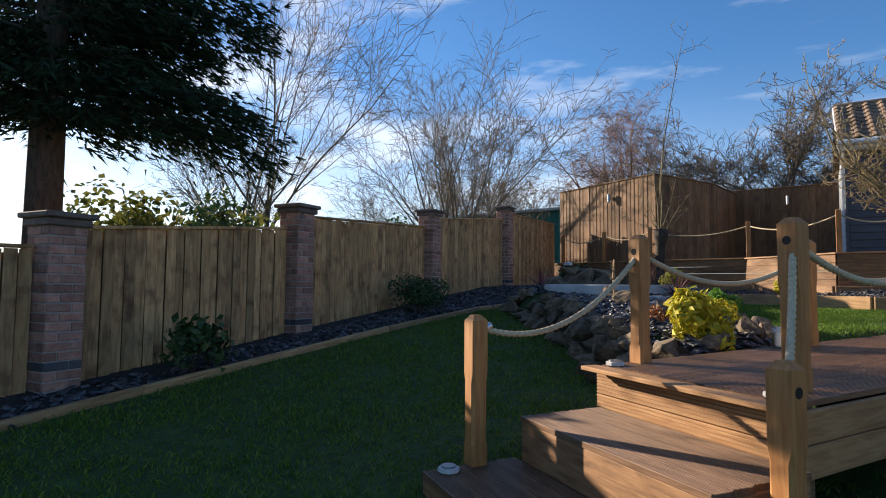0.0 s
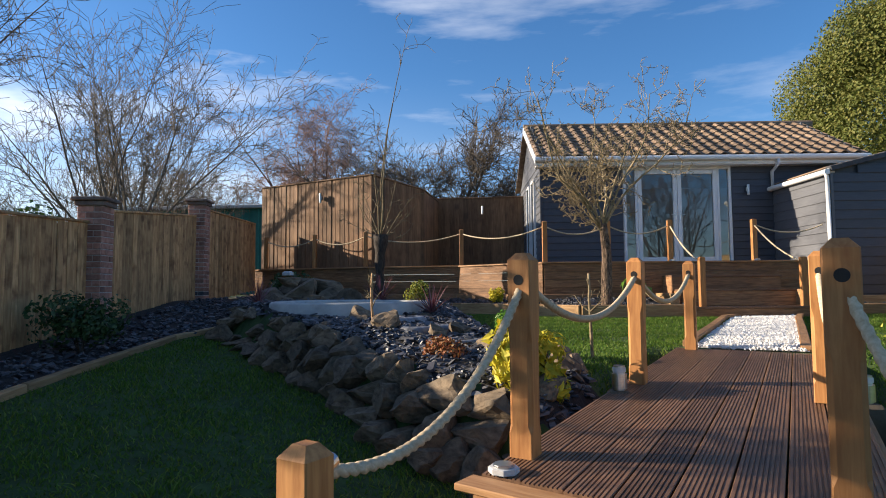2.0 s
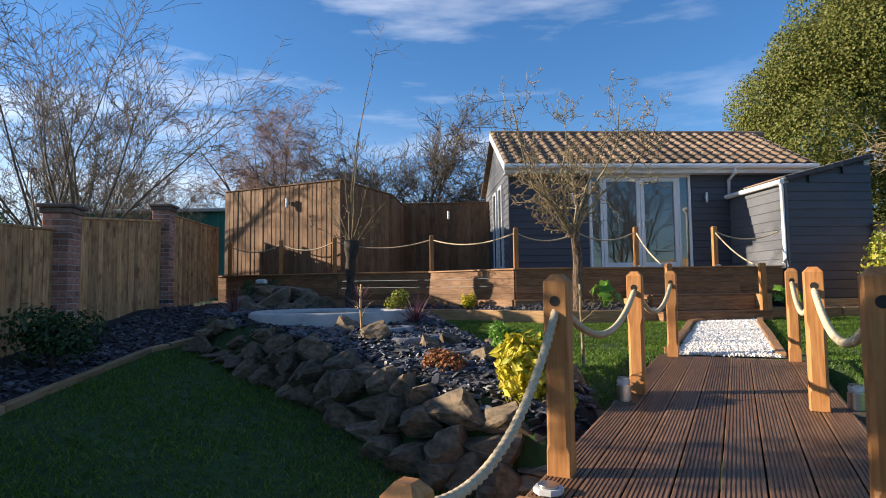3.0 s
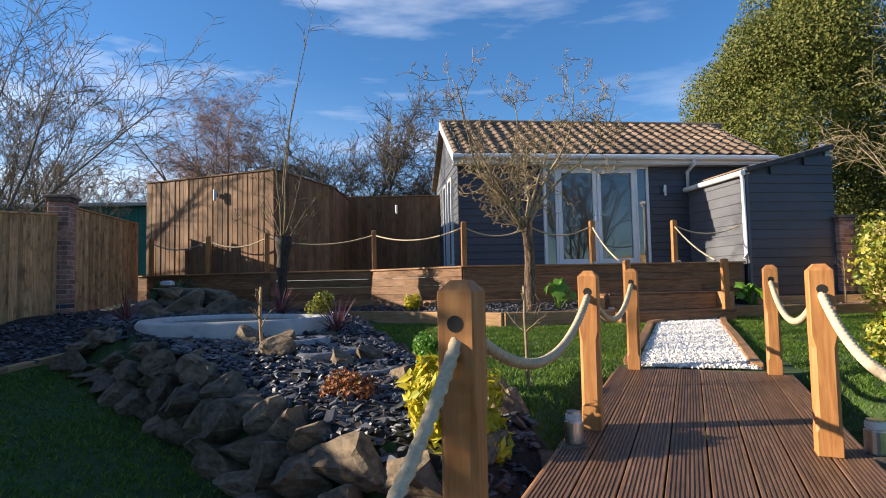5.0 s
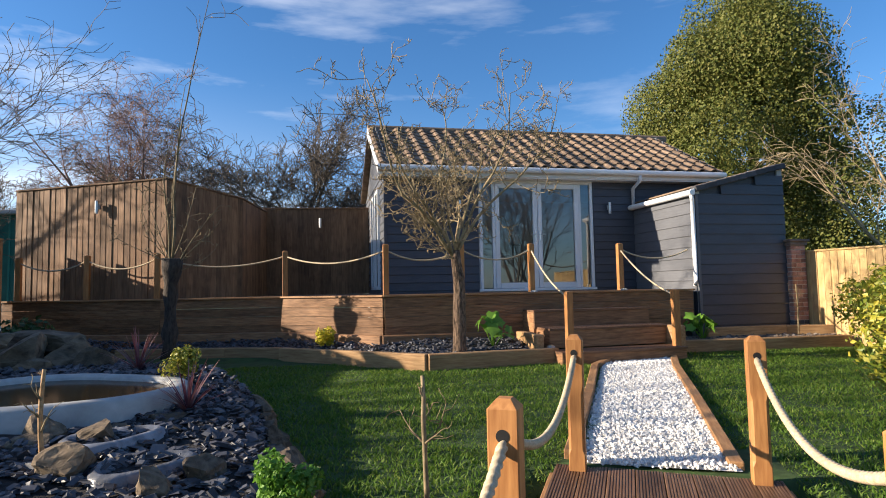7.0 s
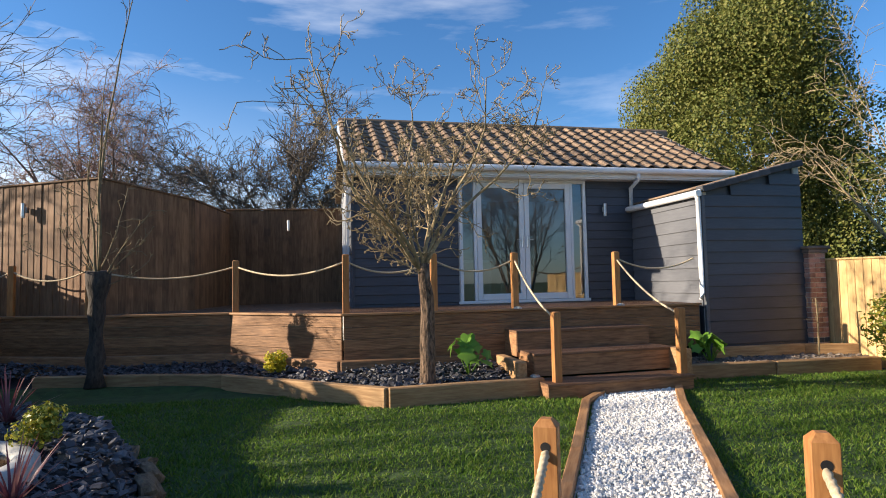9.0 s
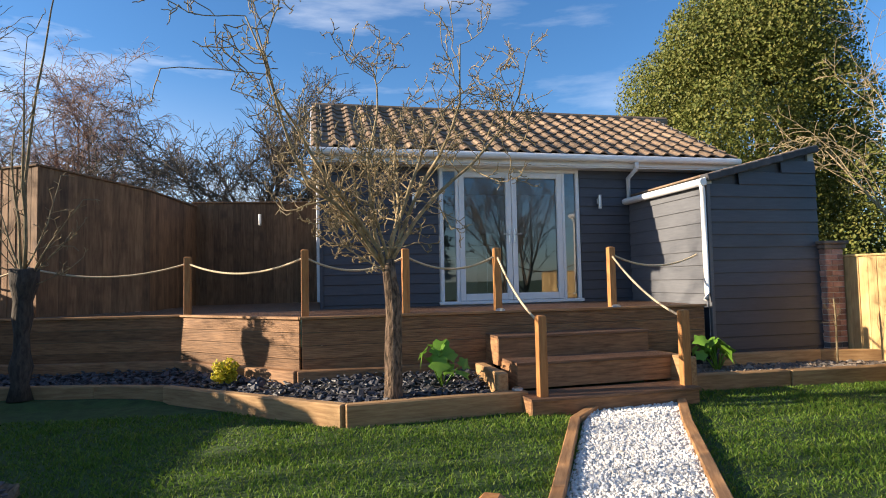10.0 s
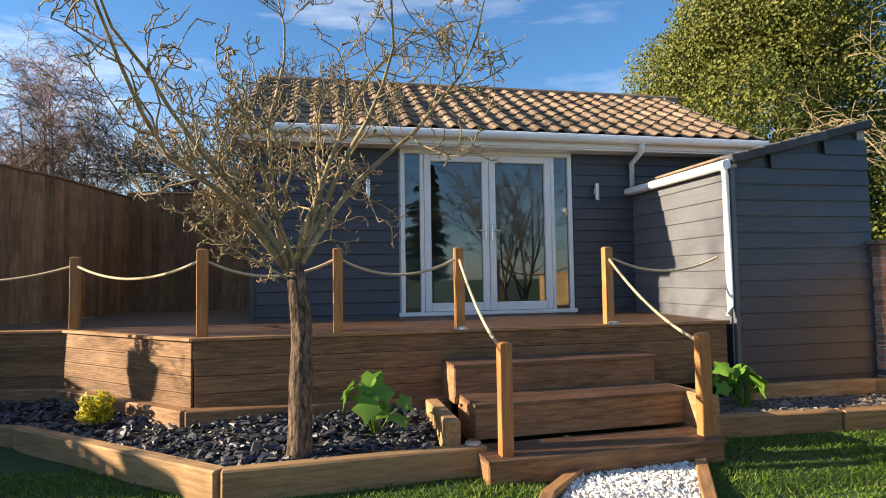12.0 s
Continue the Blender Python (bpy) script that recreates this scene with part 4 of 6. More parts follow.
part("wall_core", box(-AY, 0.1, AZL + 0.9, M["plaster"], 0), None, annex, m=cl(AX0 + 0.055, AY / 2, -0.9, 0, 0, 90))
part("wall_core", solid([(AX0, 0, -0.9), (AX1, 0, -0.9), (AX1, 0, AZR), (AX0, 0, AZL), (AX0, 0.1, -0.9), (AX1, 0.1, -0.9), (AX1, 0.1, AZR), (AX0, 0.1, AZL)],
                        [(0, 1, 2, 3), (7, 6, 5, 4), (0, 4, 5, 1), (1, 5, 6, 2), (2, 6, 7, 3), (3, 7, 4, 0)], M["clad"], "core"), None, annex, m=cl(0, AY + 0.03, 0))
part("wall_core", box(-AY + 0.5, 0.1, AZR + 0.9, M["plaster"], 0), None, annex, m=cl(AX1 - 0.05, AY / 2 + 0.25, -0.9, 0, 0, 90))
z = -0.05
while z < AZL - 0.02:
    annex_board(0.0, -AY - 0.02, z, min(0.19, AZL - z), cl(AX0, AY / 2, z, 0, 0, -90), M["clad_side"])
    z += 0.19
z = -0.78
while z < AZR - 0.04:
    h = min(0.17, AZR - z)
    x0 = AX0
    if z + h > AZL:
        x0 = AX0 + (z + h - AZL) / (AZR - AZL) * (AX1 - AX0)
    if AX1 - x0 > 0.1:
        annex_board(round(x0, 2), AX1, z, h, cl((round(x0, 2) + AX1) / 2, AY, z), M["clad"])
    z += 0.17
rs = math.atan2(AZR - AZL, AX1 - AX0)
rl = math.hypot(AX1 - AX0, AZR - AZL)
part("roof_deck", box(rl + 0.1, -AY + 0.08, 0.05, M["tile_dark"], 0.005), None, annex, m=cl((AX0 + AX1) / 2, AY / 2 - 0.02, (AZL + AZR) / 2, 0, -math.degrees(rs), 0))
for k in range(9):
    f = (k + 0.5) / 9
    part("verge_tile", box(rl / 9 * 1.12, 0.16, 0.10, M["tile_dark"], 0.012), None, annex, m=cl(AX0 + (AX1 - AX0) * f, AY - 0.02, AZL + (AZR - AZL) * f - 0.02, 0, -math.degrees(rs) + 3, 0))
    part("roof_tile", box(rl / 9 * 1.1, -AY, 0.03, M["tile"], 0.006), None, annex, m=cl(AX0 + (AX1 - AX0) * f, AY / 2 + 0.03, AZL + (AZR - AZL) * f + 0.055, 0, -math.degrees(rs) + 4, 0))
part("fascia_board", box(-AY + 0.12, 0.03, 0.10, M["white"]), None, annex, m=cl(AX0 - 0.05, AY / 2 - 0.03, AZL - 0.07, 0, 0, 90))
gv2, gf2 = [], []
tube([Vector((AX0 - 0.09, 0.0, AZL - 0.02)), Vector((AX0 - 0.09, AY - 0.1, AZL - 0.03))], [0.05, 0.05], 12, gv2, gf2)
part("gutter", solid(gv2, gf2, M["white"], "gutter"), None, annex, "white plastic gutter", m=C)
gv2, gf2 = [], []
tube([Vector(p) for p in ((AX0 - 0.09, AY - 0.05, AZL - 0.05), (AX0 - 0.05, AY - 0.02, AZL - 0.14), (AX0 - 0.05, AY - 0.02, 0.15), (AX0 - 0.09, AY - 0.05, 0.06))], [0.034] * 4, 12, gv2, gf2)
part("downpipe", solid(gv2, gf2, M["white"], "downpipe", True), None, annex, "white plastic downpipe", m=C)
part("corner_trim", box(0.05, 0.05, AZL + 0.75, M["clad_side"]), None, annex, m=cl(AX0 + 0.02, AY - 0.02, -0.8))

# inside the room: a table lamp on a low cabinet
cab = thing("low_cabinet", *cl(-0.55, 1.9, 0.03).translation, "low pale cabinet inside garden room", "cabinet", rz=5)
part("cabinet_body", box(0.9, 0.4, 0.75, M["plaster"], 0.01), None, cab, m=cl(-0.55, 1.9, 0.03))
part("cabinet_top", box(0.94, 0.44, 0.03, M["white"], 0.006), None, cab, m=cl(-0.55, 1.9, 0.78))
lamp = thing("table_lamp", *cl(0.0, 1.4, 0.03).translation, "pale shaded lamp on a slim stand indoors", "lamp", rz=5)
part("lamp_base", cylinder(0.1, 0.03, M["metal"]), None, lamp)
part("lamp_stem", cylinder(0.015, 1.0, M["metal"], 12), None, lamp)
part("lamp_shade", cylinder(0.13, 0.2, M["lampshade"], 24, 0.003, 0.10), None, lamp, m=cl(0.0, 1.4, 1.0))

# ---- fences and brick pillars ----
BRICK = {}


def pillar(x, y, z, h, rz, w=0.30, label="square red brick pillar with a dark capping"):
    t = thing("brick_pillar", x, y, z, label, "brick pillar", "brick pillars", rz)
    base = pose(x, y, z - 0.15, 0, 0, rz)
    part("mortar_core", box(w - 0.012, w - 0.012, h + 0.15, M["mortar"], 0), None, t, m=base)
    bl, bh, bw = (w - 0.01) * 2 / 3 - 0.004, 0.065, 0.102
    long, short = box(bl, bw, bh, M["brick"], 0.005), box((w - 0.01) / 3 - 0.006, bw, bh, M["brick"], 0.005)
    longb = box(bl, bw, bh, M["blue_brick"], 0.005)
    shortb = box((w - 0.01) / 3 - 0.006, bw, bh, M["blue_brick"], 0.005)
    n = int(h / 0.075)
    for c in range(n):
        zz = 0.15 + c * 0.075 + 0.004
        dpc = c == 2
        for k in range(4):
            q = base @ pose(0, 0, zz, 0, 0, 90 * k + (0 if c % 2 else 0))
            s = 1 if c % 2 else -1
            part("brick", longb if dpc else long, None, t, m=q @ pose(s * ((w - 0.01) / 6 + 0.001), -w / 2 + bw / 2 - random.uniform(0, 0.003), 0))
            part("brick", shortb if dpc else short, None, t, m=q @ pose(-s * (w - 0.01) / 3, -w / 2 + bw / 2 - random.uniform(0, 0.003), 0))
    part("capping_course", box(w + 0.05, w + 0.05, 0.06, M["cap"], 0.008), None, t, m=base @ pose(0, 0, 0.15 + n * 0.075))
    part("cap_slab", box(w + 0.11, w + 0.11, 0.045, M["cap"], 0.01), None, t, m=base @ pose(0, 0, 0.212 + n * 0.075))
    return t


def board_mesh(w, h, mat):
    """One feather-edged upright board, foot at z = 0, outer face towards -y."""
    key = ("f", round(w, 3), round(h, 2), mat.name)
    if key not in BOXES:
        thick, l = (0.024, w / 2 - 0.008) if mat is M["fence"] else (0.014, w / 2 + 0.012)
        v = [(-l, -0.004, 0), (l, -thick, 0), (l, 0, 0), (-l, 0, 0), (-l, -0.004, h), (l, -thick, h), (l, 0, h), (-l, 0, h)]
        BOXES[key] = solid(v, [(0, 1, 5, 4), (1, 2, 6, 5), (2, 3, 7, 6), (3, 0, 4, 7), (4, 5, 6, 7), (3, 2, 1, 0)], mat, "fence_board")
    return BOXES[key]


def fence_panel(a, b, za, zb, ta, tb, mat, label, w=0.118, cap=True, rails=True, gravel=True):
    """Close-boarded panel from a to b (level places), feet at za..zb, tops at ta..tb; boards face the side to the right of a to b."""
    a, b = Vector((*a, 0)), Vector((*b, 0))
    d = b - a
    L = d.length
    ang = math.atan2(d.y, d.x)
    t = thing("fence_panel", a.x, a.y, za, label, "fence panel", "close-boarded fence panels", math.degrees(ang))
    n = max(1, round(L / w))
    w = L / n
    for i in range(n):
        f = (i + 0.5) / n
        p = a + d * f
        z0, z1 = za + (zb - za) * f, ta + (tb - ta) * f
        h = round((z1 - z0) / 0.02) * 0.02
        part("fence_board", board_mesh(w, h, mat), None, t, m=Matrix.Translation((p.x, p.y, z1 - h + random.uniform(-0.004, 0.004))) @ Matrix.Rotation(ang, 4, "Z") @ pose(0, random.uniform(-0.004, 0.004) + (0.014 if i % 2 and mat is M["fence"] else 0.0), 0, 0, random.uniform(-0.3, 0.3), 0))
    nrm = Vector((-d.y, d.x, 0)).normalized()
    back = nrm * 0.058
    # added dark sheet: shades the gaps by colour and blocks sun from behind
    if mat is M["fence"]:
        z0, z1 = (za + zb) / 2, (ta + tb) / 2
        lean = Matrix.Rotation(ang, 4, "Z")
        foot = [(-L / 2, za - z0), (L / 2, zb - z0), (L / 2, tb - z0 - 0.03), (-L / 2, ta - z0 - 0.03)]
        part("backing_sheet", solid([(x, y, z) for y in (0.032, 0.040) for x, z in foot], [(0, 1, 2, 3), (7, 6, 5, 4), (0, 4, 5, 1), (1, 5, 6, 2), (2, 6, 7, 3), (3, 7, 4, 0)], M["fence_dark"], "gap_shade"), None, t, m=Matrix.Translation(((a.x + b.x) / 2, (a.y + b.y) / 2, z0)) @ lean)
    for f in (0.12, 0.85):
        part("rail", box(L, 0.04, 0.07, mat, 0.004), None, t, m=lay(Vector((a.x, a.y, za + (ta - za) * f)) + back, Vector((b.x, b.y, zb + (tb - zb) * f)) + back))
    if cap:
        part("cap_rail", box(L, 0.07, 0.03, mat, 0.006), None, t, m=lay(Vector((a.x, a.y, ta + 0.004)), Vector((b.x, b.y, tb + 0.004))))
    return t


FL = "close-boarded brown timber fence panel between brick pillars"
PIL = [(-4.90, 1.80, 0.92, 1.31), (-5.40, 4.58, 1.12, 1.51), (-6.03, 7.97, 1.39, 1.58), (-6.68, 11.55, 1.68, 1.80)]
first = [(-4.50, -1.2, 0.72, 1.28)]
for x, y, z, h in first + PIL:
    pillar(x, y, z, h, 10)
chain = [(-4.35, -2.2, 0.65, 1.25)] + first + PIL + [(-7.05, 14.9, 1.9, 1.75)]
for (x0, y0, z0, h0), (x1, y1, z1, h1) in zip(chain, chain[1:]):
    d = Vector((x1 - x0, y1 - y0)).normalized()
    a, b = (x0 - 0.02 + d.x * 0.17, y0 + d.y * 0.17), (x1 - 0.02 - d.x * 0.17, y1 - d.y * 0.17)
    fence_panel(a, b, z0, z1, z0 + h0 - 0.04, z1 + h1 - (0.18 if y1 > 14 else 0.22), M["fence"], FL, 0.105)

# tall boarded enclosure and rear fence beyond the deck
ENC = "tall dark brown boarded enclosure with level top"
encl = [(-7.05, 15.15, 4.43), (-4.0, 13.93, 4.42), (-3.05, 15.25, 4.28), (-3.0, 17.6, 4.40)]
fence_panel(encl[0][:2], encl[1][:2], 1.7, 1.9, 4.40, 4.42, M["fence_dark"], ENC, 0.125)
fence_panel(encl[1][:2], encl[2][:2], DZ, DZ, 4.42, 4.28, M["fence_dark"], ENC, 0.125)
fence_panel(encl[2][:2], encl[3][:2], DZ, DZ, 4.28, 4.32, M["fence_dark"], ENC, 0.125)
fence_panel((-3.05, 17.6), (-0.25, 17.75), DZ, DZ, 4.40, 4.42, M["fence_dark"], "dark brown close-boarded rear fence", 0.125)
d = Vector((3.05, -1.22, 0)).normalized()
ang = math.degrees(math.atan2(d.y, d.x))
wall_light(pose(-5.27, 14.44, 4.02, 0, 0, ang) @ pose(0, -0.03, 0))
wall_light(pose(-1.75, 17.63, 4.08))

# fence and pillar at the far side; the fence colour carries its sunlight
pillar(6.72, 12.95, 1.6, 1.52, 5, label="red brick pillar at end of sunlit fence")
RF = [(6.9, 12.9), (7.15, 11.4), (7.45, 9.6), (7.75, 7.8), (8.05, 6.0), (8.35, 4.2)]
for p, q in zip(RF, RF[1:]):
    fence_panel(p, q, 1.45, 1.45, 2.98, 2.97, M["fence_sun"], "close-boarded timber fence panel in a sunlit colour", 0.125)

# green metal shed roof beyond the boundary
gs = thing("green_shed", -11.5, 20.5, 1.8, "low dark green sheet metal shed beyond the fence", "shed")
part("shed_wall", box(7.0, 3.0, 2.9, M["green_shed"], 0.02), None, gs, m=pose(-11.3, 21.5, 1.75))
part("shed_roof", box(7.3, 3.4, 0.12, M["lightcap"], 0.02), None, gs, "pale grey roof edge", m=pose(-11.3, 21.5, 4.66, 2, 0, 0))
for k in range(24):
    part("wall_rib", box(0.05, 0.03, 2.85, M["green_shed"], 0.006), None, gs, m=pose(-14.7 + k * 0.3, 19.99, 1.77))

# ---- rockery ----


def rock_mesh(seed):
    r = random.Random(seed)
    bm = bmesh.new()
    bmesh.ops.create_icosphere(bm, subdivisions=3, radius=0.5)
    cuts = [(Vector((r.gauss(0, 1), r.gauss(0, 1), r.gauss(0, 1))).normalized(), r.uniform(0.2, 0.38)) for _ in range(13)]
    for v in bm.verts:
        for nrm, dd in cuts:
            k = v.co.dot(nrm) - dd
            if k > 0:
                v.co -= nrm * k
        v.co += v.co.normalized() * (0.05 * noise.noise(v.co * 4 + Vector((seed, 0, 0))) + 0.02 * noise.noise(v.co * 13 + Vector((seed, 5, 0))))
    return mesh_of(bm, M["rock"], False, "rock")


ROCKS = [rock_mesh(i) for i in range(10)]


def rock(x, y, z, l, w, h, rz, label="rough grey-brown rockery stone", group="rockery stones"):
    me = random.choice(ROCKS)
    ob = new("rock", me)
    ob.matrix_basis = pose(x, y, z, random.uniform(-12, 12), random.uniform(-12, 12), rz) @ Matrix.Diagonal((l * 1.42, w * 1.4, h * 1.4, 1))
    tagged(ob, label, "stone", group)
    return ob


line = ROCKS_FRONT[1:6]
for (x0, y0), (x1, y1) in zip(line, line[1:]):
    L = math.hypot(x1 - x0, y1 - y0)
    ang = math.degrees(math.atan2(y1 - y0, x1 - x0))
    for level in range(3):
        s = random.uniform(0, 0.2)
        while s < L:
            l = random.uniform(0.22, 0.46)
            f = (s + l / 2) / L
            px, py = x0 + (x1 - x0) * f, y0 + (y1 - y0) * f
            nxm, nym = (y1 - y0) / L, -(x1 - x0) / L
            lo, up = low_ground(px, py), ground(px - nxm * 0.45, py - nym * 0.45)
            h = (up - lo) / 3
            if (px + 1.05) * 0.909 - (py - 3.5) * 0.416 > -0.12 and (px + 1.05) * 0.909 - (py - 3.5) * 0.416 < 1.4:
                s += l
                continue
            inn = 0.10 - level * 0.10 + random.uniform(-0.04, 0.04)
            rock(px + nxm * inn, py + nym * inn, lo + h * (level + 0.45) + random.uniform(-0.03, 0.03), l, 0.26, h * random.uniform(1.0, 1.35) + 0.03, ang + random.uniform(-14, 14))
            s += l * 0.92
# stones along the upper lawn and round the pond
y = 5.5
while y < 11.2:
    x = lawn_edge(y)
    l = random.uniform(0.18, 0.36)
    rock(x, y, ground(x + 0.15, y) + 0.03, l, 0.2, random.uniform(0.14, 0.26), 105 + random.uniform(-25, 25), "flat stone edging the slate rockery")
    y += l * 0.95
for k in range(16):
    a = k / 16 * 6.283
    if 3.0 < a < 6.2 or random.random() < 0.35:
        x, y = -2.95 + 1.08 * math.cos(a), 8.25 + 1.06 * math.sin(a)
        rock(x, y, ground(x, y) - 0.03, random.uniform(0.28, 0.45), 0.22, 0.12, math.degrees(a) + 90, "flat stone beside the pond")
for dx, dy, dz, l, h in ((0, 0, 0.1, 0.6, 0.42), (0.55, 0.05, 0.08, 0.5, 0.36), (-0.5, 0.1, 0.08, 0.5, 0.36), (0.1, 0.35, 0.2, 0.9, 0.3), (0.85, -0.1, 0.02, 0.35, 0.3), (0.3, -0.25, 0.02, 0.4, 0.3), (-0.2, -0.3, 0.0, 0.4, 0.3)):
    x, y = -4.2 + dx, 10.1 + dy
    rock(x, y, ground(x, y) + dz, l, l * 0.7, h, random.uniform(-20, 20), "large rock stacked behind the pond")
for x, y in ((-2.12, 6.8), (-1.45, 6.78), (-1.62, 6.58), (-1.15, 6.15), (-0.62, 5.55), (-0.35, 5.35), (-0.72, 4.95), (-2.2, 7.3), (-2.55, 7.35)):
    rock(x, y, ground(x, y) + 0.02, 0.28, 0.2, 0.2, random.uniform(0, 180), "flat stone beside the little cascade")

rock_light = thing("rock_light", -4.29, 9.82, 2.14, "small pale square solar light on the rocks", "garden light", rz=-20)
part("light_body", box(0.15, 0.10, 0.05, M["lightcap"], 0.008), None, rock_light)
part("light_lens", box(0.11, 0.07, 0.012, M["white"], 0.004), None, rock_light, "white lens", m=W[rock_light] @ pose(0, 0, 0.05))
rock(-4.29, 9.82, 2.05, 0.34, 0.26, 0.20, 15, "large rock stacked behind the pond")

# ---- pond with a pale moulded rim, and its cascade ----
pond = thing("garden_pond", -2.95, 8.25, ground(-2.95, 8.25), "small moulded pond with pale rim and brown water", "pond")
PN = 40


def pond_r(a):
    return 1 + 0.10 * math.cos(2 * a + 0.6) + 0.06 * math.cos(3 * a)


rim, rimf = [], []
rows5 = [(1.06, -0.22), (1.03, 0.03), (1.0, 0.055), (0.90, 0.055), (0.87, 0.03), (0.82, -0.25)]
for r, z in rows5:
    for k in range(PN):
        a = 2 * math.pi * k / PN
        rim.append((0.86 * r * pond_r(a) * math.cos(a), 0.88 * r * pond_r(a) * math.sin(a), 1.735 + z - W[pond].translation.z))
for i in range(len(rows5) - 1):
    for k in range(PN):
        k2 = (k + 1) % PN
        rimf.append((i * PN + k, i * PN + k2, (i + 1) * PN + k2, (i + 1) * PN + k))
part("pond_rim", solid(rim, rimf, M["liner"], "rim", True), None, pond, "pale grey moulded plastic rim")
part("water", solid([(0.865 * 0.86 * pond_r(2 * math.pi * k / PN) * math.cos(2 * math.pi * k / PN), 0.865 * 0.88 * pond_r(2 * math.pi * k / PN) * math.sin(2 * math.pi * k / PN), 1.748 - W[pond].translation.z) for k in range(PN)], [tuple(range(PN))], M_water, "water"), None, pond, "still brown water")
for i, (x, y, z, s) in enumerate(((-2.1, 7.25, 1.585, 0.27), (-1.78, 6.85, 1.525, 0.26), (-1.46, 6.35, 1.44, 0.24))):
    t = thing("cascade_basin", x, y, ground(x, y), "grey moulded cascade basin among slate", "cascade basin", "cascade basins", 40)
    v, f = [], []
    for r, h in ((1.15, -0.10), (1.05, 0.05), (0.92, 0.07), (0.72, 0.03), (0.5, -0.05), (0.2, -0.06)):
        for k in range(20):
            a = 2 * math.pi * k / 20
            q = s * r * (1 + 0.12 * math.cos(3 * a + i))
            v.append((q * math.cos(a), q * 0.75 * math.sin(a), z - W[t].translation.z + h))
    for a in range(5):
        for k in range(20):
            f.append((a * 20 + k, a * 20 + (k + 1) % 20, a * 20 + 20 + (k + 1) % 20, a * 20 + 20 + k))
    f.append(tuple(range(100, 120)))
    part("basin_shell", solid(v, f, M["liner_wet"], "basin", True), None, t)
    part("water", solid([(s * 0.66 * math.cos(2 * math.pi * k / 16), s * 0.5 * math.sin(2 * math.pi * k / 16), z - W[t].translation.z + 0.005) for k in range(16)], [tuple(range(16))], M_water, "water"), None, t)

# ---- slate ----
spots, brown = [], []


def scatter(n, x0, x1, y0, y1, test, out):
    k = 0
    while k < n:
        x, y = random.uniform(x0, x1), random.uniform(y0, y1)
        k += 1
        if test(x, y):
            out.append((x, y, ground(x, y) + random.uniform(0.0, 0.03)))


in_pond = lambda x, y: ((x + 2.95) / 0.98) ** 2 + ((y - 8.25) / 0.98) ** 2 < 1
scatter(22000, -5.2, 0.2, 4.2, 12.9, lambda x, y: side(x, y) > 0.12 and x < lawn_edge(y) and not in_pond(x, y) and not (x > -0.95 and y < 7 and side(x, y) > 0 and (x + 1.05) * 0.909 - (y - 3.5) * 0.416 > -0.02), spots)
scatter(15000, -7.5, -3.3, -2.5, 14.8, lambda x, y: FENCE(y) < x < kerb_x(y) and side(x, y) < 0.15, spots)
scatter(12000, -6.9, 1.6, 10.9, 14.6, lambda x, y: y > bed_front(x) + 0.1 and side(x, y) > 0.1, spots)
spots = [(x, y, max(z, bed_z(x, y) - 0.005 + random.uniform(0, 0.03)) if (x < 1.7 and y > bed_front(x) + 0.1 and x > -6) else z) for x, y, z in spots]
scatter(9000, 3.95, 6.95, 12.0, 12.85, lambda x, y: True, brown)
brown = [(x, y, 1.575 + random.uniform(0, 0.03)) for x, y, z in brown]
chips("slate_chippings", spots, M_slate, 0.027, 0.22, "loose blue-grey slate chippings over beds", "slate chippings")
chips("bark_and_slate", brown, M_slate_brown, 0.026, 0.3, "mixed brown and grey chippings in raised bed", "chippings")
soil_v, soil_f = [], []
cols_x = [-4.4 + 0.1 * k for k in range(61)]
for x in cols_x:
    for k in range(9):
        y = bed_front(x) + 0.04 + 1.5 * k / 8
        soil_v.append((x, y, bed_z(x, y) - 0.02))
for i in range(len(cols_x) - 1):
    for k in range(8):
        soil_f.append((i * 9 + k, (i + 1) * 9 + k, (i + 1) * 9 + k + 1, i * 9 + k + 1))
tagged(new("bed_soil", solid(soil_v, soil_f, M["soil"], "bed_soil", True)), "dark soil filling the planted bed", "soil", kind="structure")
poly = [(3.95, 12.0), (6.9, 12.05), (6.9, 12.75), (3.9, 12.7)]
tagged(new("raised_bed_soil", solid([(x, y, 1.58) for x, y in poly] + [(x, y, 1.35) for x, y in poly], [(0, 1, 2, 3)] + [(i, 4 + i, 4 + (i + 1) % 4, (i + 1) % 4) for i in range(4)], M["soil"], "soil")), "dark soil filling the raised bed", "soil", kind="structure")

# ---- grass ----


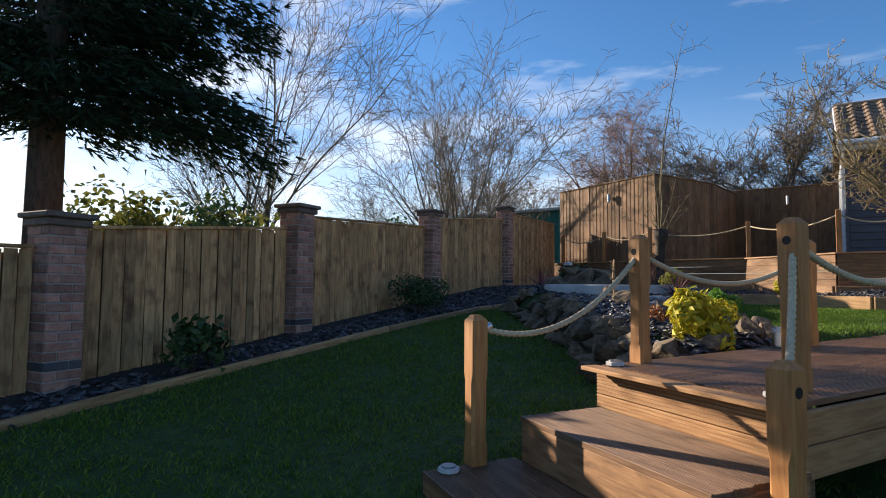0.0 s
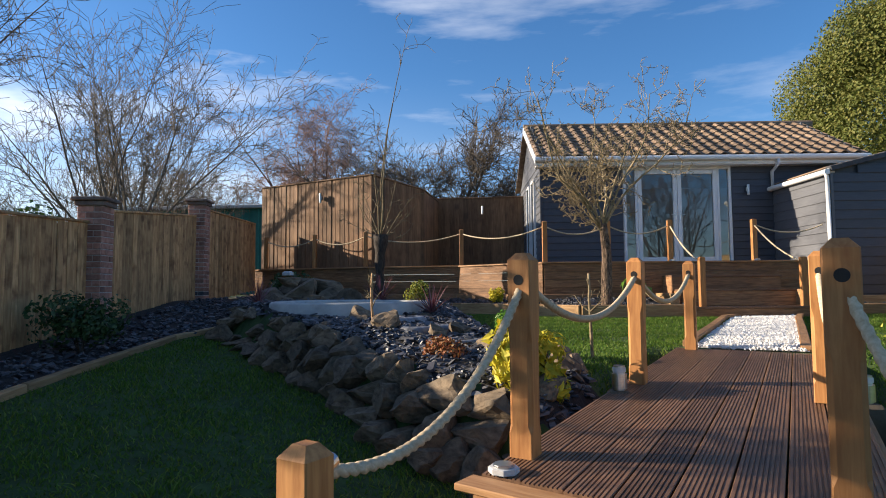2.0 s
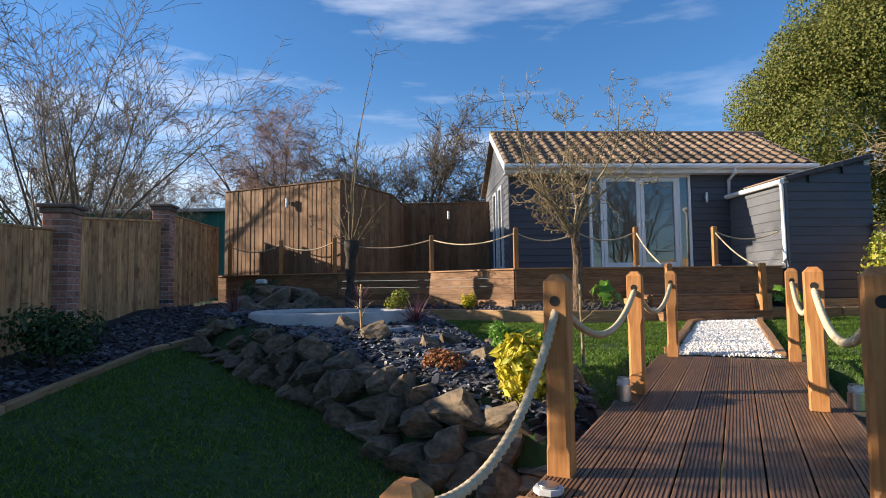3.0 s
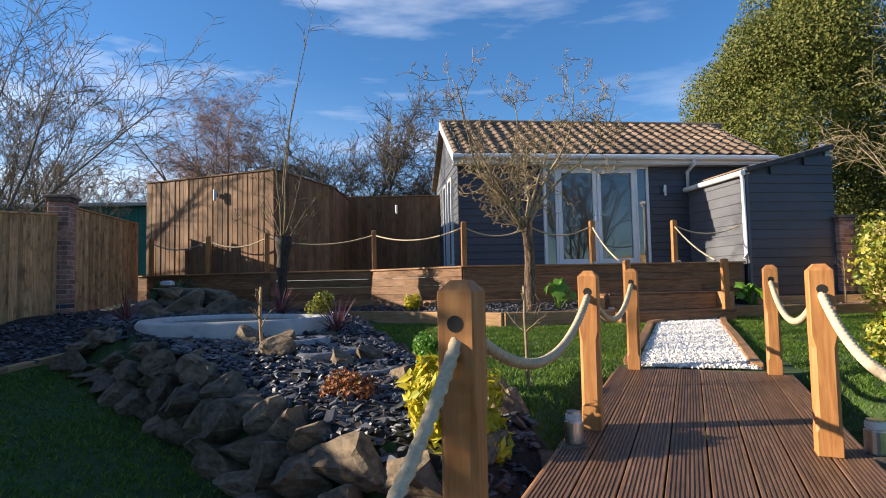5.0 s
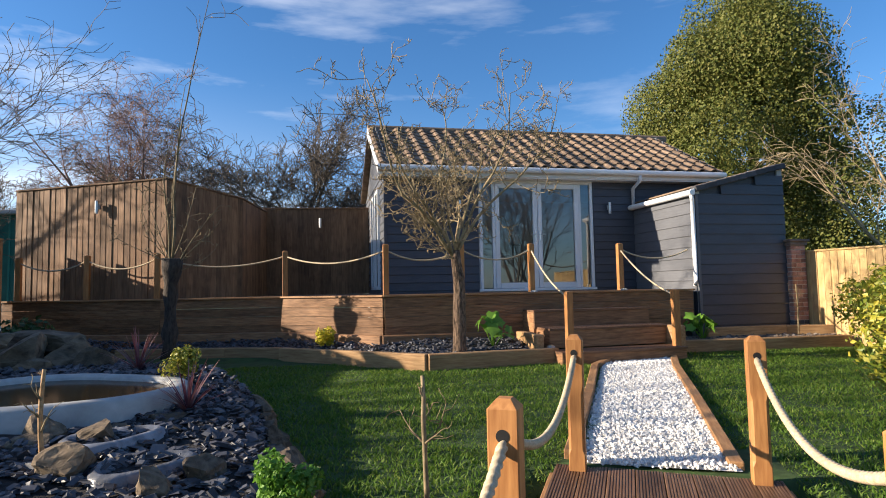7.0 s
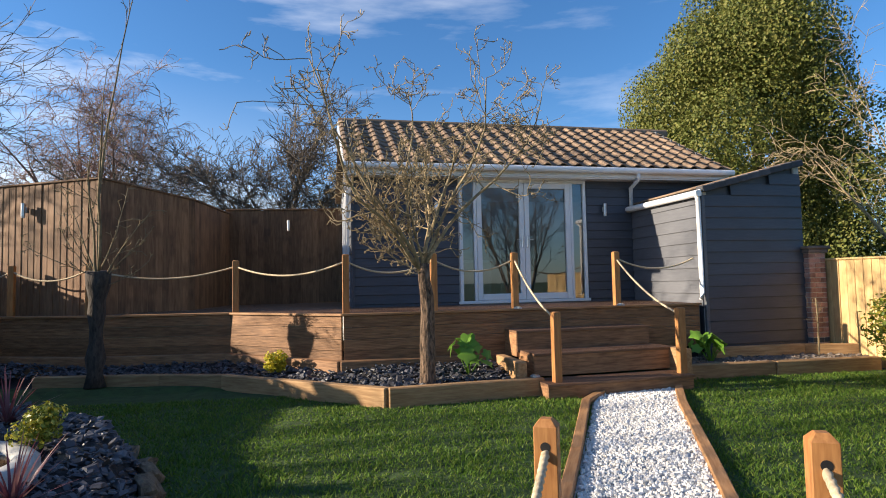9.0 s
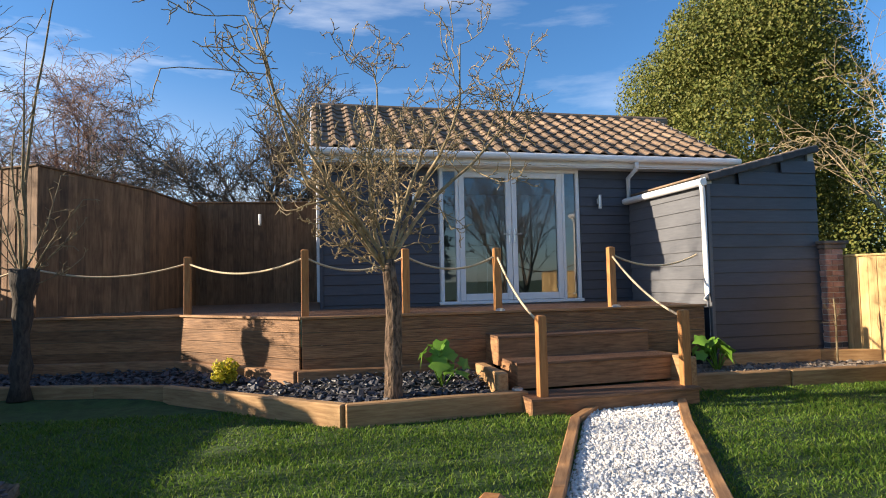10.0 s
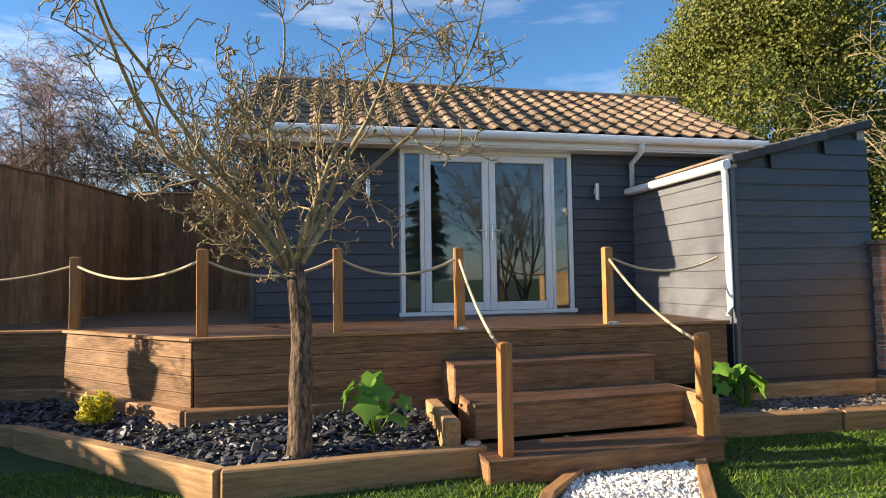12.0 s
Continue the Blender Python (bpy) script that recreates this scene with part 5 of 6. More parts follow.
def grass(name, n, x0, x1, y0, y1, test, hmin, hmax):
    pts = []
    for _ in range(n):
        x, y = random.uniform(x0, x1), random.uniform(y0, y1)
        if test(x, y):
            pts.append((x, y, ground(x, y) - 0.004))
    p = np.array(pts)
    n = len(p)
    a = rng.uniform(0, 6.283, n)
    tuft = np.array([noise.noise((x * 1.7, y * 1.7, 3)) + 0.6 * noise.noise((x * 5, y * 5, 9)) for x, y, _ in pts])
    h = rng.uniform(hmin, hmax, n) * (1 + 0.6 * tuft)
    w = rng.uniform(0.002, 0.0042, n) * 1.5
    lean = rng.normal(0, 0.75, (n, 2)) * h[:, None]
    dx, dy = np.cos(a) * w, np.sin(a) * w
    z = np.zeros(n)
    v = np.empty((n, 5, 3))
    v[:, 0] = p + np.stack([dx, dy, z], 1)
    v[:, 1] = p - np.stack([dx, dy, z], 1)
    mid = p + np.stack([lean[:, 0] * 0.35, lean[:, 1] * 0.35, h * 0.6], 1)
    v[:, 2] = mid - np.stack([dx, dy, z], 1) * 0.8
    v[:, 3] = mid + np.stack([dx, dy, z], 1) * 0.8
    v[:, 4] = p + np.stack([lean[:, 0], lean[:, 1], h], 1)
    i = 5 * np.arange(n)[:, None]
    quads, tris = (i + [0, 1, 2, 3]).tolist(), (i + [3, 2, 4]).tolist()
    me = bpy.data.meshes.new(name)
    me.from_pydata(v.reshape(-1, 3).tolist(), [], quads + tris)
    me.materials.append(M_grass)
    return tagged(new(name, me), "short green lawn grass, tufted in places", "grass", kind="stuff")


under = lambda x, y: (x + 1.07) * 0.909 - (y - 3.5) * 0.416 > 0 and (x - 0.1) * 0.909 - (y - 2.88) * 0.416 < 0 and y < 7.2
lower = lambda x, y: x > kerb_x(y) + 0.05 and side(x, y) < -0.02
upper = lambda x, y: side(x, y) > 0.1 and x > lawn_edge(y) + 0.05 and not is_path(x, y) and not (x < 2.0 and y > bed_front(x) - 0.02) and not (y > 11.85) and not under(x, y)
grass("lawn_grass", 170000, -5.0, 3.5, -1.0, 9.5, lower, 0.018, 0.042)
grass("upper_lawn_grass", 270000, -5.2, 7.6, 3.6, 12.9, upper, 0.018, 0.042)

# ---- shrubs and plants ----


def leaf_cloud(n, blobs, size, mat, name, seed=1, long=1.6, droop=0.0, shell=0.55):
    """Many separate small leaves on and inside uneven clumps: (x, y, z, rx, ry, rz) each."""
    g = np.random.default_rng(seed)
    vol = np.array([b[3] * b[4] + b[4] * b[5] + b[3] * b[5] for b in blobs])
    idx = g.choice(len(blobs), n, p=vol / vol.sum())
    bl = np.array(blobs)[idx]
    d = g.normal(0, 1, (n, 3))
    d /= np.linalg.norm(d, axis=1)[:, None]
    r = g.uniform(shell, 1.08, n) ** 0.7
    p = bl[:, :3] + d * bl[:, 3:] * r[:, None]
    nrm = d + g.normal(0, 0.55, (n, 3))
    nrm /= np.linalg.norm(nrm, axis=1)[:, None]
    t = np.cross(nrm, g.normal(0, 1, (n, 3)))
    t[:, 2] -= droop
    t /= np.linalg.norm(t, axis=1)[:, None]
    b = np.cross(nrm, t)
    s = size * g.uniform(0.6, 1.3, n)
    v = np.empty((n, 4, 3))
    v[:, 0] = p - t * (s * long / 2)[:, None]
    v[:, 1] = p + b * (s / 2)[:, None] + nrm * (s * 0.12)[:, None]
    v[:, 2] = p + t * (s * long / 2)[:, None]
    v[:, 3] = p - b * (s / 2)[:, None] + nrm * (s * 0.12)[:, None]
    i = 4 * np.arange(n)[:, None]
    me = bpy.data.meshes.new(name)
    me.from_pydata(v.reshape(-1, 3).tolist(), [], (i + [0, 1, 2, 3]).tolist())
    me.materials.append(mat)
    return me


def stems(x, y, z, n, spread, h, mat, seed=0, r=0.008):
    g = random.Random(seed)
    v, f = [], []
    for k in range(n):
        a = g.uniform(0, 6.283)
        q = g.uniform(0.2, 1) * spread
        pts = [Vector((x, y, z - 0.03)), Vector((x + q * 0.4 * math.cos(a), y + q * 0.4 * math.sin(a), z + h * 0.5)), Vector((x + q * math.cos(a), y + q * math.sin(a), z + h * g.uniform(0.8, 1)))]
        tube(pts, [r, r * 0.7, r * 0.4], 5, v, f)
    return solid(v, f, mat, "stems")


def shrub(name, x, y, r, h, n, size, mat, label, seed, lumps=9, z=None, stem=M["bark_dark"], long=1.6, shell=0.5, low=0.35):
    z = ground(x, y) if z is None else z
    t = thing(name, x, y, z, label, "shrub")
    g = random.Random(seed)
    blobs = [(x + g.uniform(-0.55, 0.55) * r, y + g.uniform(-0.55, 0.55) * r, z + h * g.uniform(low, 0.8), r * g.uniform(0.35, 0.6), r * g.uniform(0.35, 0.6), h * g.uniform(0.2, 0.34)) for _ in range(lumps)]
    part("foliage", leaf_cloud(n, blobs, size, mat, "foliage", seed, long, shell=shell), None, t, m=Matrix())
    part("stems", stems(x, y, z, 9, r * 0.6, h * 0.75, stem, seed), None, t, m=Matrix())
    return t


shrub("yellow_shrub", -0.86, 5.05, 0.25, 0.60, 2600, 0.032, M_yellow, "bright yellow-leaved shrub beside the footbridge", 11, 16, long=2.8, z=1.10)
shrub("russet_shrub", -1.45, 5.75, 0.2, 0.27, 1100, 0.02, M_red, "small russet-leaved shrub among slate", 12, z=1.33)
shrub("box_ball", -3.35, 7.72, 0.17, 0.33, 1600, 0.022, M_box, "clipped round dark green box ball", 13, 14)
shrub("box_ball", -0.94, 6.28, 0.15, 0.30, 2600, 0.019, M_bright, "clipped bright green box shrub by lawn", 14, 14)
shrub("yellow_ball", -2.15, 8.75, 0.15, 0.30, 1200, 0.022, M_variegated, "small clipped yellow-green shrub", 15, 12)
shrub("yellow_heather", -1.25, 12.45, 0.17, 0.34, 700, 0.03, M_yellow, "small bright yellow-green shrub in slate", 16, z=1.60)
shrub("dark_shrub", -4.5, 2.75, 0.38, 0.48, 420, 0.055, M_darkshrub, "loose sparse green shrub by fence", 17, 10, shell=0.2)
shrub("dark_shrub", -5.15, 6.65, 0.5, 0.6, 1700, 0.035, M_darkshrub, "dense dark green shrub by fence", 18, 12)
shrub("dark_shrub", -4.7, 10.9, 0.35, 0.5, 600, 0.05, M_darkshrub, "dark leafy shrub behind the rocks", 19, 8)
shrub("variegated_shrub", 2.55, 6.5, 0.36, 1.2, 3600, 0.026, M_variegated, "tall yellow variegated evergreen shrub beside bridge", 20, 14, low=0.62)
shrub("variegated_shrub", 1.85, 5.5, 0.3, 0.6, 2600, 0.026, M_variegated, "yellow variegated shrub beside bridge", 21, 12)
shrub("variegated_shrub", 6.45, 10.9, 0.5, 1.25, 3200, 0.04, M_variegated, "yellow variegated shrub against sunlit fence", 22, 14)


def big_leaf_plant(x, y, z, h, seed, label):
    t = thing("leafy_plant", x, y, z, label, "plant", "leafy plants")
    g = random.Random(seed)
    for k in range(15):
        a, q = g.uniform(0, 6.283), g.uniform(0.05, 0.28)
        c = Vector((x + q * math.cos(a), y + q * math.sin(a), z + h * g.uniform(0.35, 1.0)))
        s = g.uniform(0.06, 0.11)
        ring = []
        for j in range(14):
            b = 2 * math.pi * j / 14
            rr = s * (1 + 0.25 * math.cos(5 * b)) * (1.15 if j == 0 else 1)
            ring.append((rr * math.cos(b), rr * math.sin(b), -0.25 * rr * abs(math.cos(b))))
        part("leaf", solid([(0, 0, 0.01)] + ring, [(0, j + 1, (j + 1) % 14 + 1) for j in range(14)], M_bright, "leaf", True), None, t, m=Matrix.Translation(c) @ Euler((g.uniform(-0.9, 0.9), g.uniform(0.2, 1.1), a)).to_matrix().to_4x4())
        v, f = [], []
        tube([Vector((x, y, z - 0.02)), Vector((x + q * 0.5 * math.cos(a), y + q * 0.5 * math.sin(a), z + (c.z - z) * 0.65)), c], [0.007, 0.006, 0.004], 5, v, f)
        part("stalk", solid(v, f, M_bright, "stalk", True), None, t, m=Matrix())


big_leaf_plant(1.15, 11.75, 1.64, 0.46, 3, "bright green broad-leaved plant in slate bed")
big_leaf_plant(4.62, 12.28, 1.59, 0.42, 8, "bright green broad-leaved plant in raised bed")


def cordyline(x, y, h, seed):
    z = ground(x, y)
    t = thing("cordyline", x, y, z, "spiky purple cordyline with arching strap leaves", "plant", "purple cordylines")
    g = random.Random(seed)
    v, f = [], []
    for k in range(46):
        a, up = g.uniform(0, 6.283), g.uniform(0.35, 1.45)
        L = h * g.uniform(0.7, 1.1)
        base = len(v)
        for i in range(5):
            s = i / 4
            out = L * s * math.cos(up) + 0.06 * s * s
            zz = L * s * math.sin(up) - 0.12 * L * s * s * (1.6 - up)
            w = 0.011 * (1 - s) + 0.001
            v += [(out * math.cos(a) - w * math.sin(a), out * math.sin(a) + w * math.cos(a), zz), (out * math.cos(a) + w * math.sin(a), out * math.sin(a) - w * math.cos(a), zz)]
        f += [(base + 2 * i, base + 2 * i + 1, base + 2 * i + 3, base + 2 * i + 2) for i in range(4)]
    part("leaves", solid(v, f, M_cordy, "leaves"), None, t)


cordyline(-4.25, 8.7, 0.42, 1)
cordyline(-2.8, 9.55, 0.42, 2)
cordyline(-1.85, 7.9, 0.40, 3)

# ---- trees ----


def grow(v, f, tips, p, d, length, r, level, cfg, g):
    """One limb as a tapering, wandering tube, then its side shoots."""
    segs = cfg["segs"][level]
    pts, radii = [p.copy()], [r]
    q, e = p.copy(), d.copy()
    for i in range(segs):
        e = (e + Vector((g.gauss(0, 1), g.gauss(0, 1), g.gauss(0, 1))) * cfg["wander"][level] + Vector((0, 0, cfg["lift"][level]))).normalized()
        q = q + e * (length / segs)
        pts.append(q.copy())
        radii.append(max(cfg["rmin"], r * (1 - (i + 1) / segs * cfg["taper"])))
    tube(pts, radii, cfg["sides"][level], v, f, close=level == 0)
    if level + 1 >= len(cfg["segs"]):
        tips.append(pts[-1])
        return
    n = cfg["kids"][level]
    for k in range(n):
        s = g.uniform(cfg["from"][level], 1.0) if k else 1.0
        i = min(segs - 1, int(s * segs))
        c = pts[i].lerp(pts[i + 1], s * segs - i)
        ax = (pts[i + 1] - pts[i]).normalized()
        o = ax.cross(Vector((g.gauss(0, 1), g.gauss(0, 1), g.gauss(0, 1)))).normalized()
        a = radians(g.uniform(*cfg["angle"][level]))
        grow(v, f, tips, c, ax * math.cos(a) + o * math.sin(a), length * cfg["ratio"][level] * g.uniform(0.6, 1.15), max(cfg["rmin"], radii[i] * cfg["rr"][level]), level + 1, cfg, g)


def bare_tree(name, x, y, z, label, height, r, cfg, seed, bark, twig, lean=(0, 0), trunks=1, limbs=(), group="", limb_r=0.6, knob=0.0):
    """A leafless tree: one or more trunks, and a crown of limbs and twigs."""
    t = thing(name, x, y, z, label, "tree", group)
    g = random.Random(seed)
    v, f, tv_, tf_, tips = [], [], [], [], []
    for k in range(trunks):
        a = 6.283 * k / trunks + g.uniform(-0.4, 0.4)
        sp = 0.0 if trunks == 1 else 0.35
        p = Vector((x + sp * 0.4 * math.cos(a), y + sp * 0.4 * math.sin(a), z - 0.15))
        d = Vector((lean[0] + sp * math.cos(a), lean[1] + sp * math.sin(a), 1)).normalized()
        pts, radii = [p], [r * 1.25]
        th = cfg["trunk"] * height
        n = 8
        for i in range(n):
            d = (d + Vector((g.gauss(0, 0.045), g.gauss(0, 0.045), 0.06))).normalized()
            p = p + d * (th + 0.15) / n
            pts.append(p)
            radii.append(r * (1.06 - 0.35 * (i + 1) / n) * (1 + (0.08 + 0.25 * knob) * g.uniform(-1, 1)) * (1 + knob * (i > n - 3)))
        tube(pts, radii, 10, v, f)
        if limbs:
            for (dx, dy, dz), ll in limbs:
                grow(tv_, tf_, tips, pts[-1] - Vector((0, 0, g.uniform(0, 0.25))), Vector((dx, dy, dz)).normalized(), ll, max(0.008, radii[-1] * limb_r * min(1.0, ll / 2.2)), 0, cfg, g)
        else:
            for i in range(cfg["main"]):
                a2 = 6.283 * i / cfg["main"] + g.uniform(-0.5, 0.5)
                s = g.uniform(0.55, 1.0)
                j = min(n - 1, int(s * n))
                tilt = radians(g.uniform(*cfg["spread"]))
                grow(tv_, tf_, tips, pts[j], Vector((math.cos(a2) * math.sin(tilt), math.sin(a2) * math.sin(tilt), math.cos(tilt))), height * (1 - cfg["trunk"] * s) * g.uniform(0.7, 0.95), radii[j] * 0.6, 0, cfg, g)
    part("trunk", solid(v, f, bark, "trunk", True), None, t, m=Matrix())
    part("crown", solid(tv_, tf_, twig, "crown", True), None, t, m=Matrix())
    return t, tips


APPLE = dict(segs=(9, 6, 4, 3), wander=(0.14, 0.24, 0.35, 0.4), lift=(0.02, 0.07, 0.10, 0.1), taper=0.78, sides=(7, 5, 4, 3), kids=(14, 6, 4), angle=((30, 75), (35, 80), (35, 85)), ratio=(0.30, 0.34, 0.32), rr=(0.5, 0.6, 0.65), rmin=0.0045, trunk=0.325, main=5, spread=(20, 60))
APPLE["from"] = (0.15, 0.15, 0.2)
# upright limbs, one long bough sweeping out over the bed, and short spurs low on the trunk
apple_limbs = [((0.32, -0.05, 1), 2.5), ((0.10, 0.15, 1), 2.5), ((0.62, -0.1, 1), 2.5), ((-0.22, -0.1, 1), 2.6), ((-0.48, 0.1, 1), 2.3), ((0.15, 0.45, 1), 2.2), ((-0.62, -0.30, 0.80), 2.7), 
               ((-0.9, 0.1, 0.35), 0.85), ((-0.6, -0.5, 0.5), 0.9), ((-0.7, 0.3, 0.8), 1.3), ((-0.35, -0.35, 0.9), 1.5)]
apple, apple_tips = bare_tree("apple_tree", 0.60, 11.36, 1.63, "gnarled bare apple tree with lichen-covered spurs", 4.2, 0.098, APPLE, 7, M["bark"], M["twig"], (0.03, 0), 1, apple_limbs, limb_r=0.40)
POLL = dict(segs=(8, 4, 3), wander=(0.07, 0.2, 0.3), lift=(0.03, 0.02, 0.0), taper=0.85, sides=(6, 4, 3), kids=(9, 2), angle=((20, 55), (30, 70)), ratio=(0.13, 0.5), rr=(0.4, 0.6), rmin=0.0045, trunk=0.27, main=4, spread=(5, 30))
POLL["from"] = (0.2, 0.2)
bare_tree("pollarded_tree", -3.55, 12.75, 1.66, "dark pollarded stump with thin bare shoots", 5.0, 0.105, POLL, 4, M["bark_dark"], M["twig"], (-0.08, 0.04), 1,
          [((0.09, 0.05, 1), 4.0), ((-0.06, 0, 1), 2.0), ((0.12, -0.05, 1), 2.6), ((-0.9, -0.2, 0.35), 0.9), ((-0.7, -0.3, 0.7), 0.8), ((0.55, -0.2, 0.9), 1.25), ((0.3, 0.3, 0.9), 1.2), ((-0.25, -0.1, 0.9), 1.3), ((0.7, -0.2, 0.6), 1.0), ((0.85, -0.1, 0.25), 0.7), ((-0.4, 0.2, 0.8), 1.1)], limb_r=0.15, knob=0.7)
FARTREE = dict(segs=(7, 5, 4, 3), wander=(0.06, 0.09, 0.13, 0.16), lift=(0.02, 0.03, 0.03, 0.02), taper=0.85, sides=(5, 4, 3, 3), kids=(8, 6, 4), angle=((20, 42), (25, 50), (25, 60)), ratio=(0.45, 0.45, 0.45), rr=(0.5, 0.5, 0.6), rmin=0.010, trunk=0.24, main=6, spread=(10, 48))
FARTREE["from"] = (0.2, 0.15, 0.15)
far_label = "bare multi-stemmed winter tree beyond the fence"
for i, (x, y, h, r, n) in enumerate(((-11.6, 16.0, 7.4, 0.09, 2), (-17.6, 25.2, 8.8, 0.12, 3), (-27.5, 18.5, 8.6, 0.13, 2), (-30.0, 36.0, 8.5, 0.14, 2), (-16.5, 30.0, 5.5, 0.1, 2), (-11.6, 18.6, 3.8, 0.08, 3), (-12.9, 9.3, 9.6, 0.07, 2))):
    bare_tree("bare_tree", x, y, 1.7, far_label, h, r, dict(FARTREE, rmin=0.006, kids=(8, 6, 3)) if x > -15 else FARTREE, 30 + i, M["bark_dark"], M["twig_far"], (0, 0), n, group="bare boundary trees")
BIRCH = dict(FARTREE, lift=(0.05, -0.01, -0.12, -0.28), kids=(14, 12, 7), rmin=0.0075, main=8, spread=(10, 50), trunk=0.35)
bare_tree("birch_tree", -10.6, 30.0, 1.8, "weeping russet birch far beyond the enclosure", 8.9, 0.2, BIRCH, 50, M["bark_dark"], M["twig_birch"])
HAW = dict(FARTREE, wander=(0.18, 0.25, 0.3, 0.3), kids=(13, 10, 7), spread=(15, 65), rmin=0.009)
bare_tree("hawthorn_tree", -2.7, 24.0, 1.8, "dense dark bare thorn tree behind fence", 6.9, 0.16, HAW, 51, M["bark_dark"], M["twig_far"], trunks=2)
bare_tree("hawthorn_tree", -0.6, 23.5, 1.8, "dense dark bare thorn tree behind fence", 4.2, 0.12, HAW, 52, M["bark_dark"], M["twig_far"], trunks=2)
bare_tree("bare_tree", 12.6, 16.4, 1.5, "bare tree with overhanging branches beyond sunlit fence", 6.6, 0.14, dict(FARTREE, rmin=0.006, lift=(0.02, -0.02, -0.06, -0.08)), 53, M["bark"], M["twig"], (-0.1, 0.05), group="bare boundary trees")

# low scrub beyond the boundary
for i, (x, y, r, h) in enumerate(((-9.6, 8.6, 1.2, 1.9), (-10.5, 12.0, 1.3, 2.3), (-8.6, 5.5, 1.0, 1.7), (-8.0, 1.0, 0.9, 1.9), (-7.5, 3.5, 0.8, 1.7), (-7.9, 4.9, 0.8, 1.7))):
    shrub("boundary_bush", x, y, r, h, 2600, 0.07, M_darkshrub if i % 2 else M_holly, "rough evergreen bush beyond the fence", 60 + i, 12, z=1.3)


def evergreen(name, x, y, z, h, rad, n, size, mat, label, seed, low=0.08):
    t = thing(name, x, y, z, label, "tree")
    g = random.Random(seed)
    blobs = []
    for k in range(120):
        f = g.uniform(low, 1)
        w = rad * (math.sin(math.pi * min(1, f * 0.80 + 0.17)) ** 0.75)
        a, q = g.uniform(0, 6.283), w * g.uniform(0.35, 0.95)
        s = rad * g.uniform(0.18, 0.36)
        blobs.append((x + q * math.cos(a), y + q * math.sin(a), z + h * f * 0.93, s, s, s * 1.15))
    part("crown", leaf_cloud(n, blobs, size, mat, "crown", seed, 1.5, 0.3, 0.6), None, t, m=Matrix())
    v, f = [], []
    tube([Vector((x, y, z - 0.2)), Vector((x + 0.1, y, z + h * 0.4)), Vector((x, y + 0.1, z + h * 0.85))], [0.28, 0.2, 0.05], 10, v, f)
    for k in range(24):
        b = blobs[k]
        tube([Vector((x, y, b[2] - 0.5)), Vector(b[:3])], [0.06, 0.02], 5, v, f)
    part("trunk", solid(v, f, M["bark_dark"], "trunk", True), None, t, m=Matrix())


evergreen("evergreen_tree", 12.7, 22.5, 1.0, 11.6, 4.1, 260000, 0.066, M_holly, "large dense olive-green evergreen tree behind store", 70)


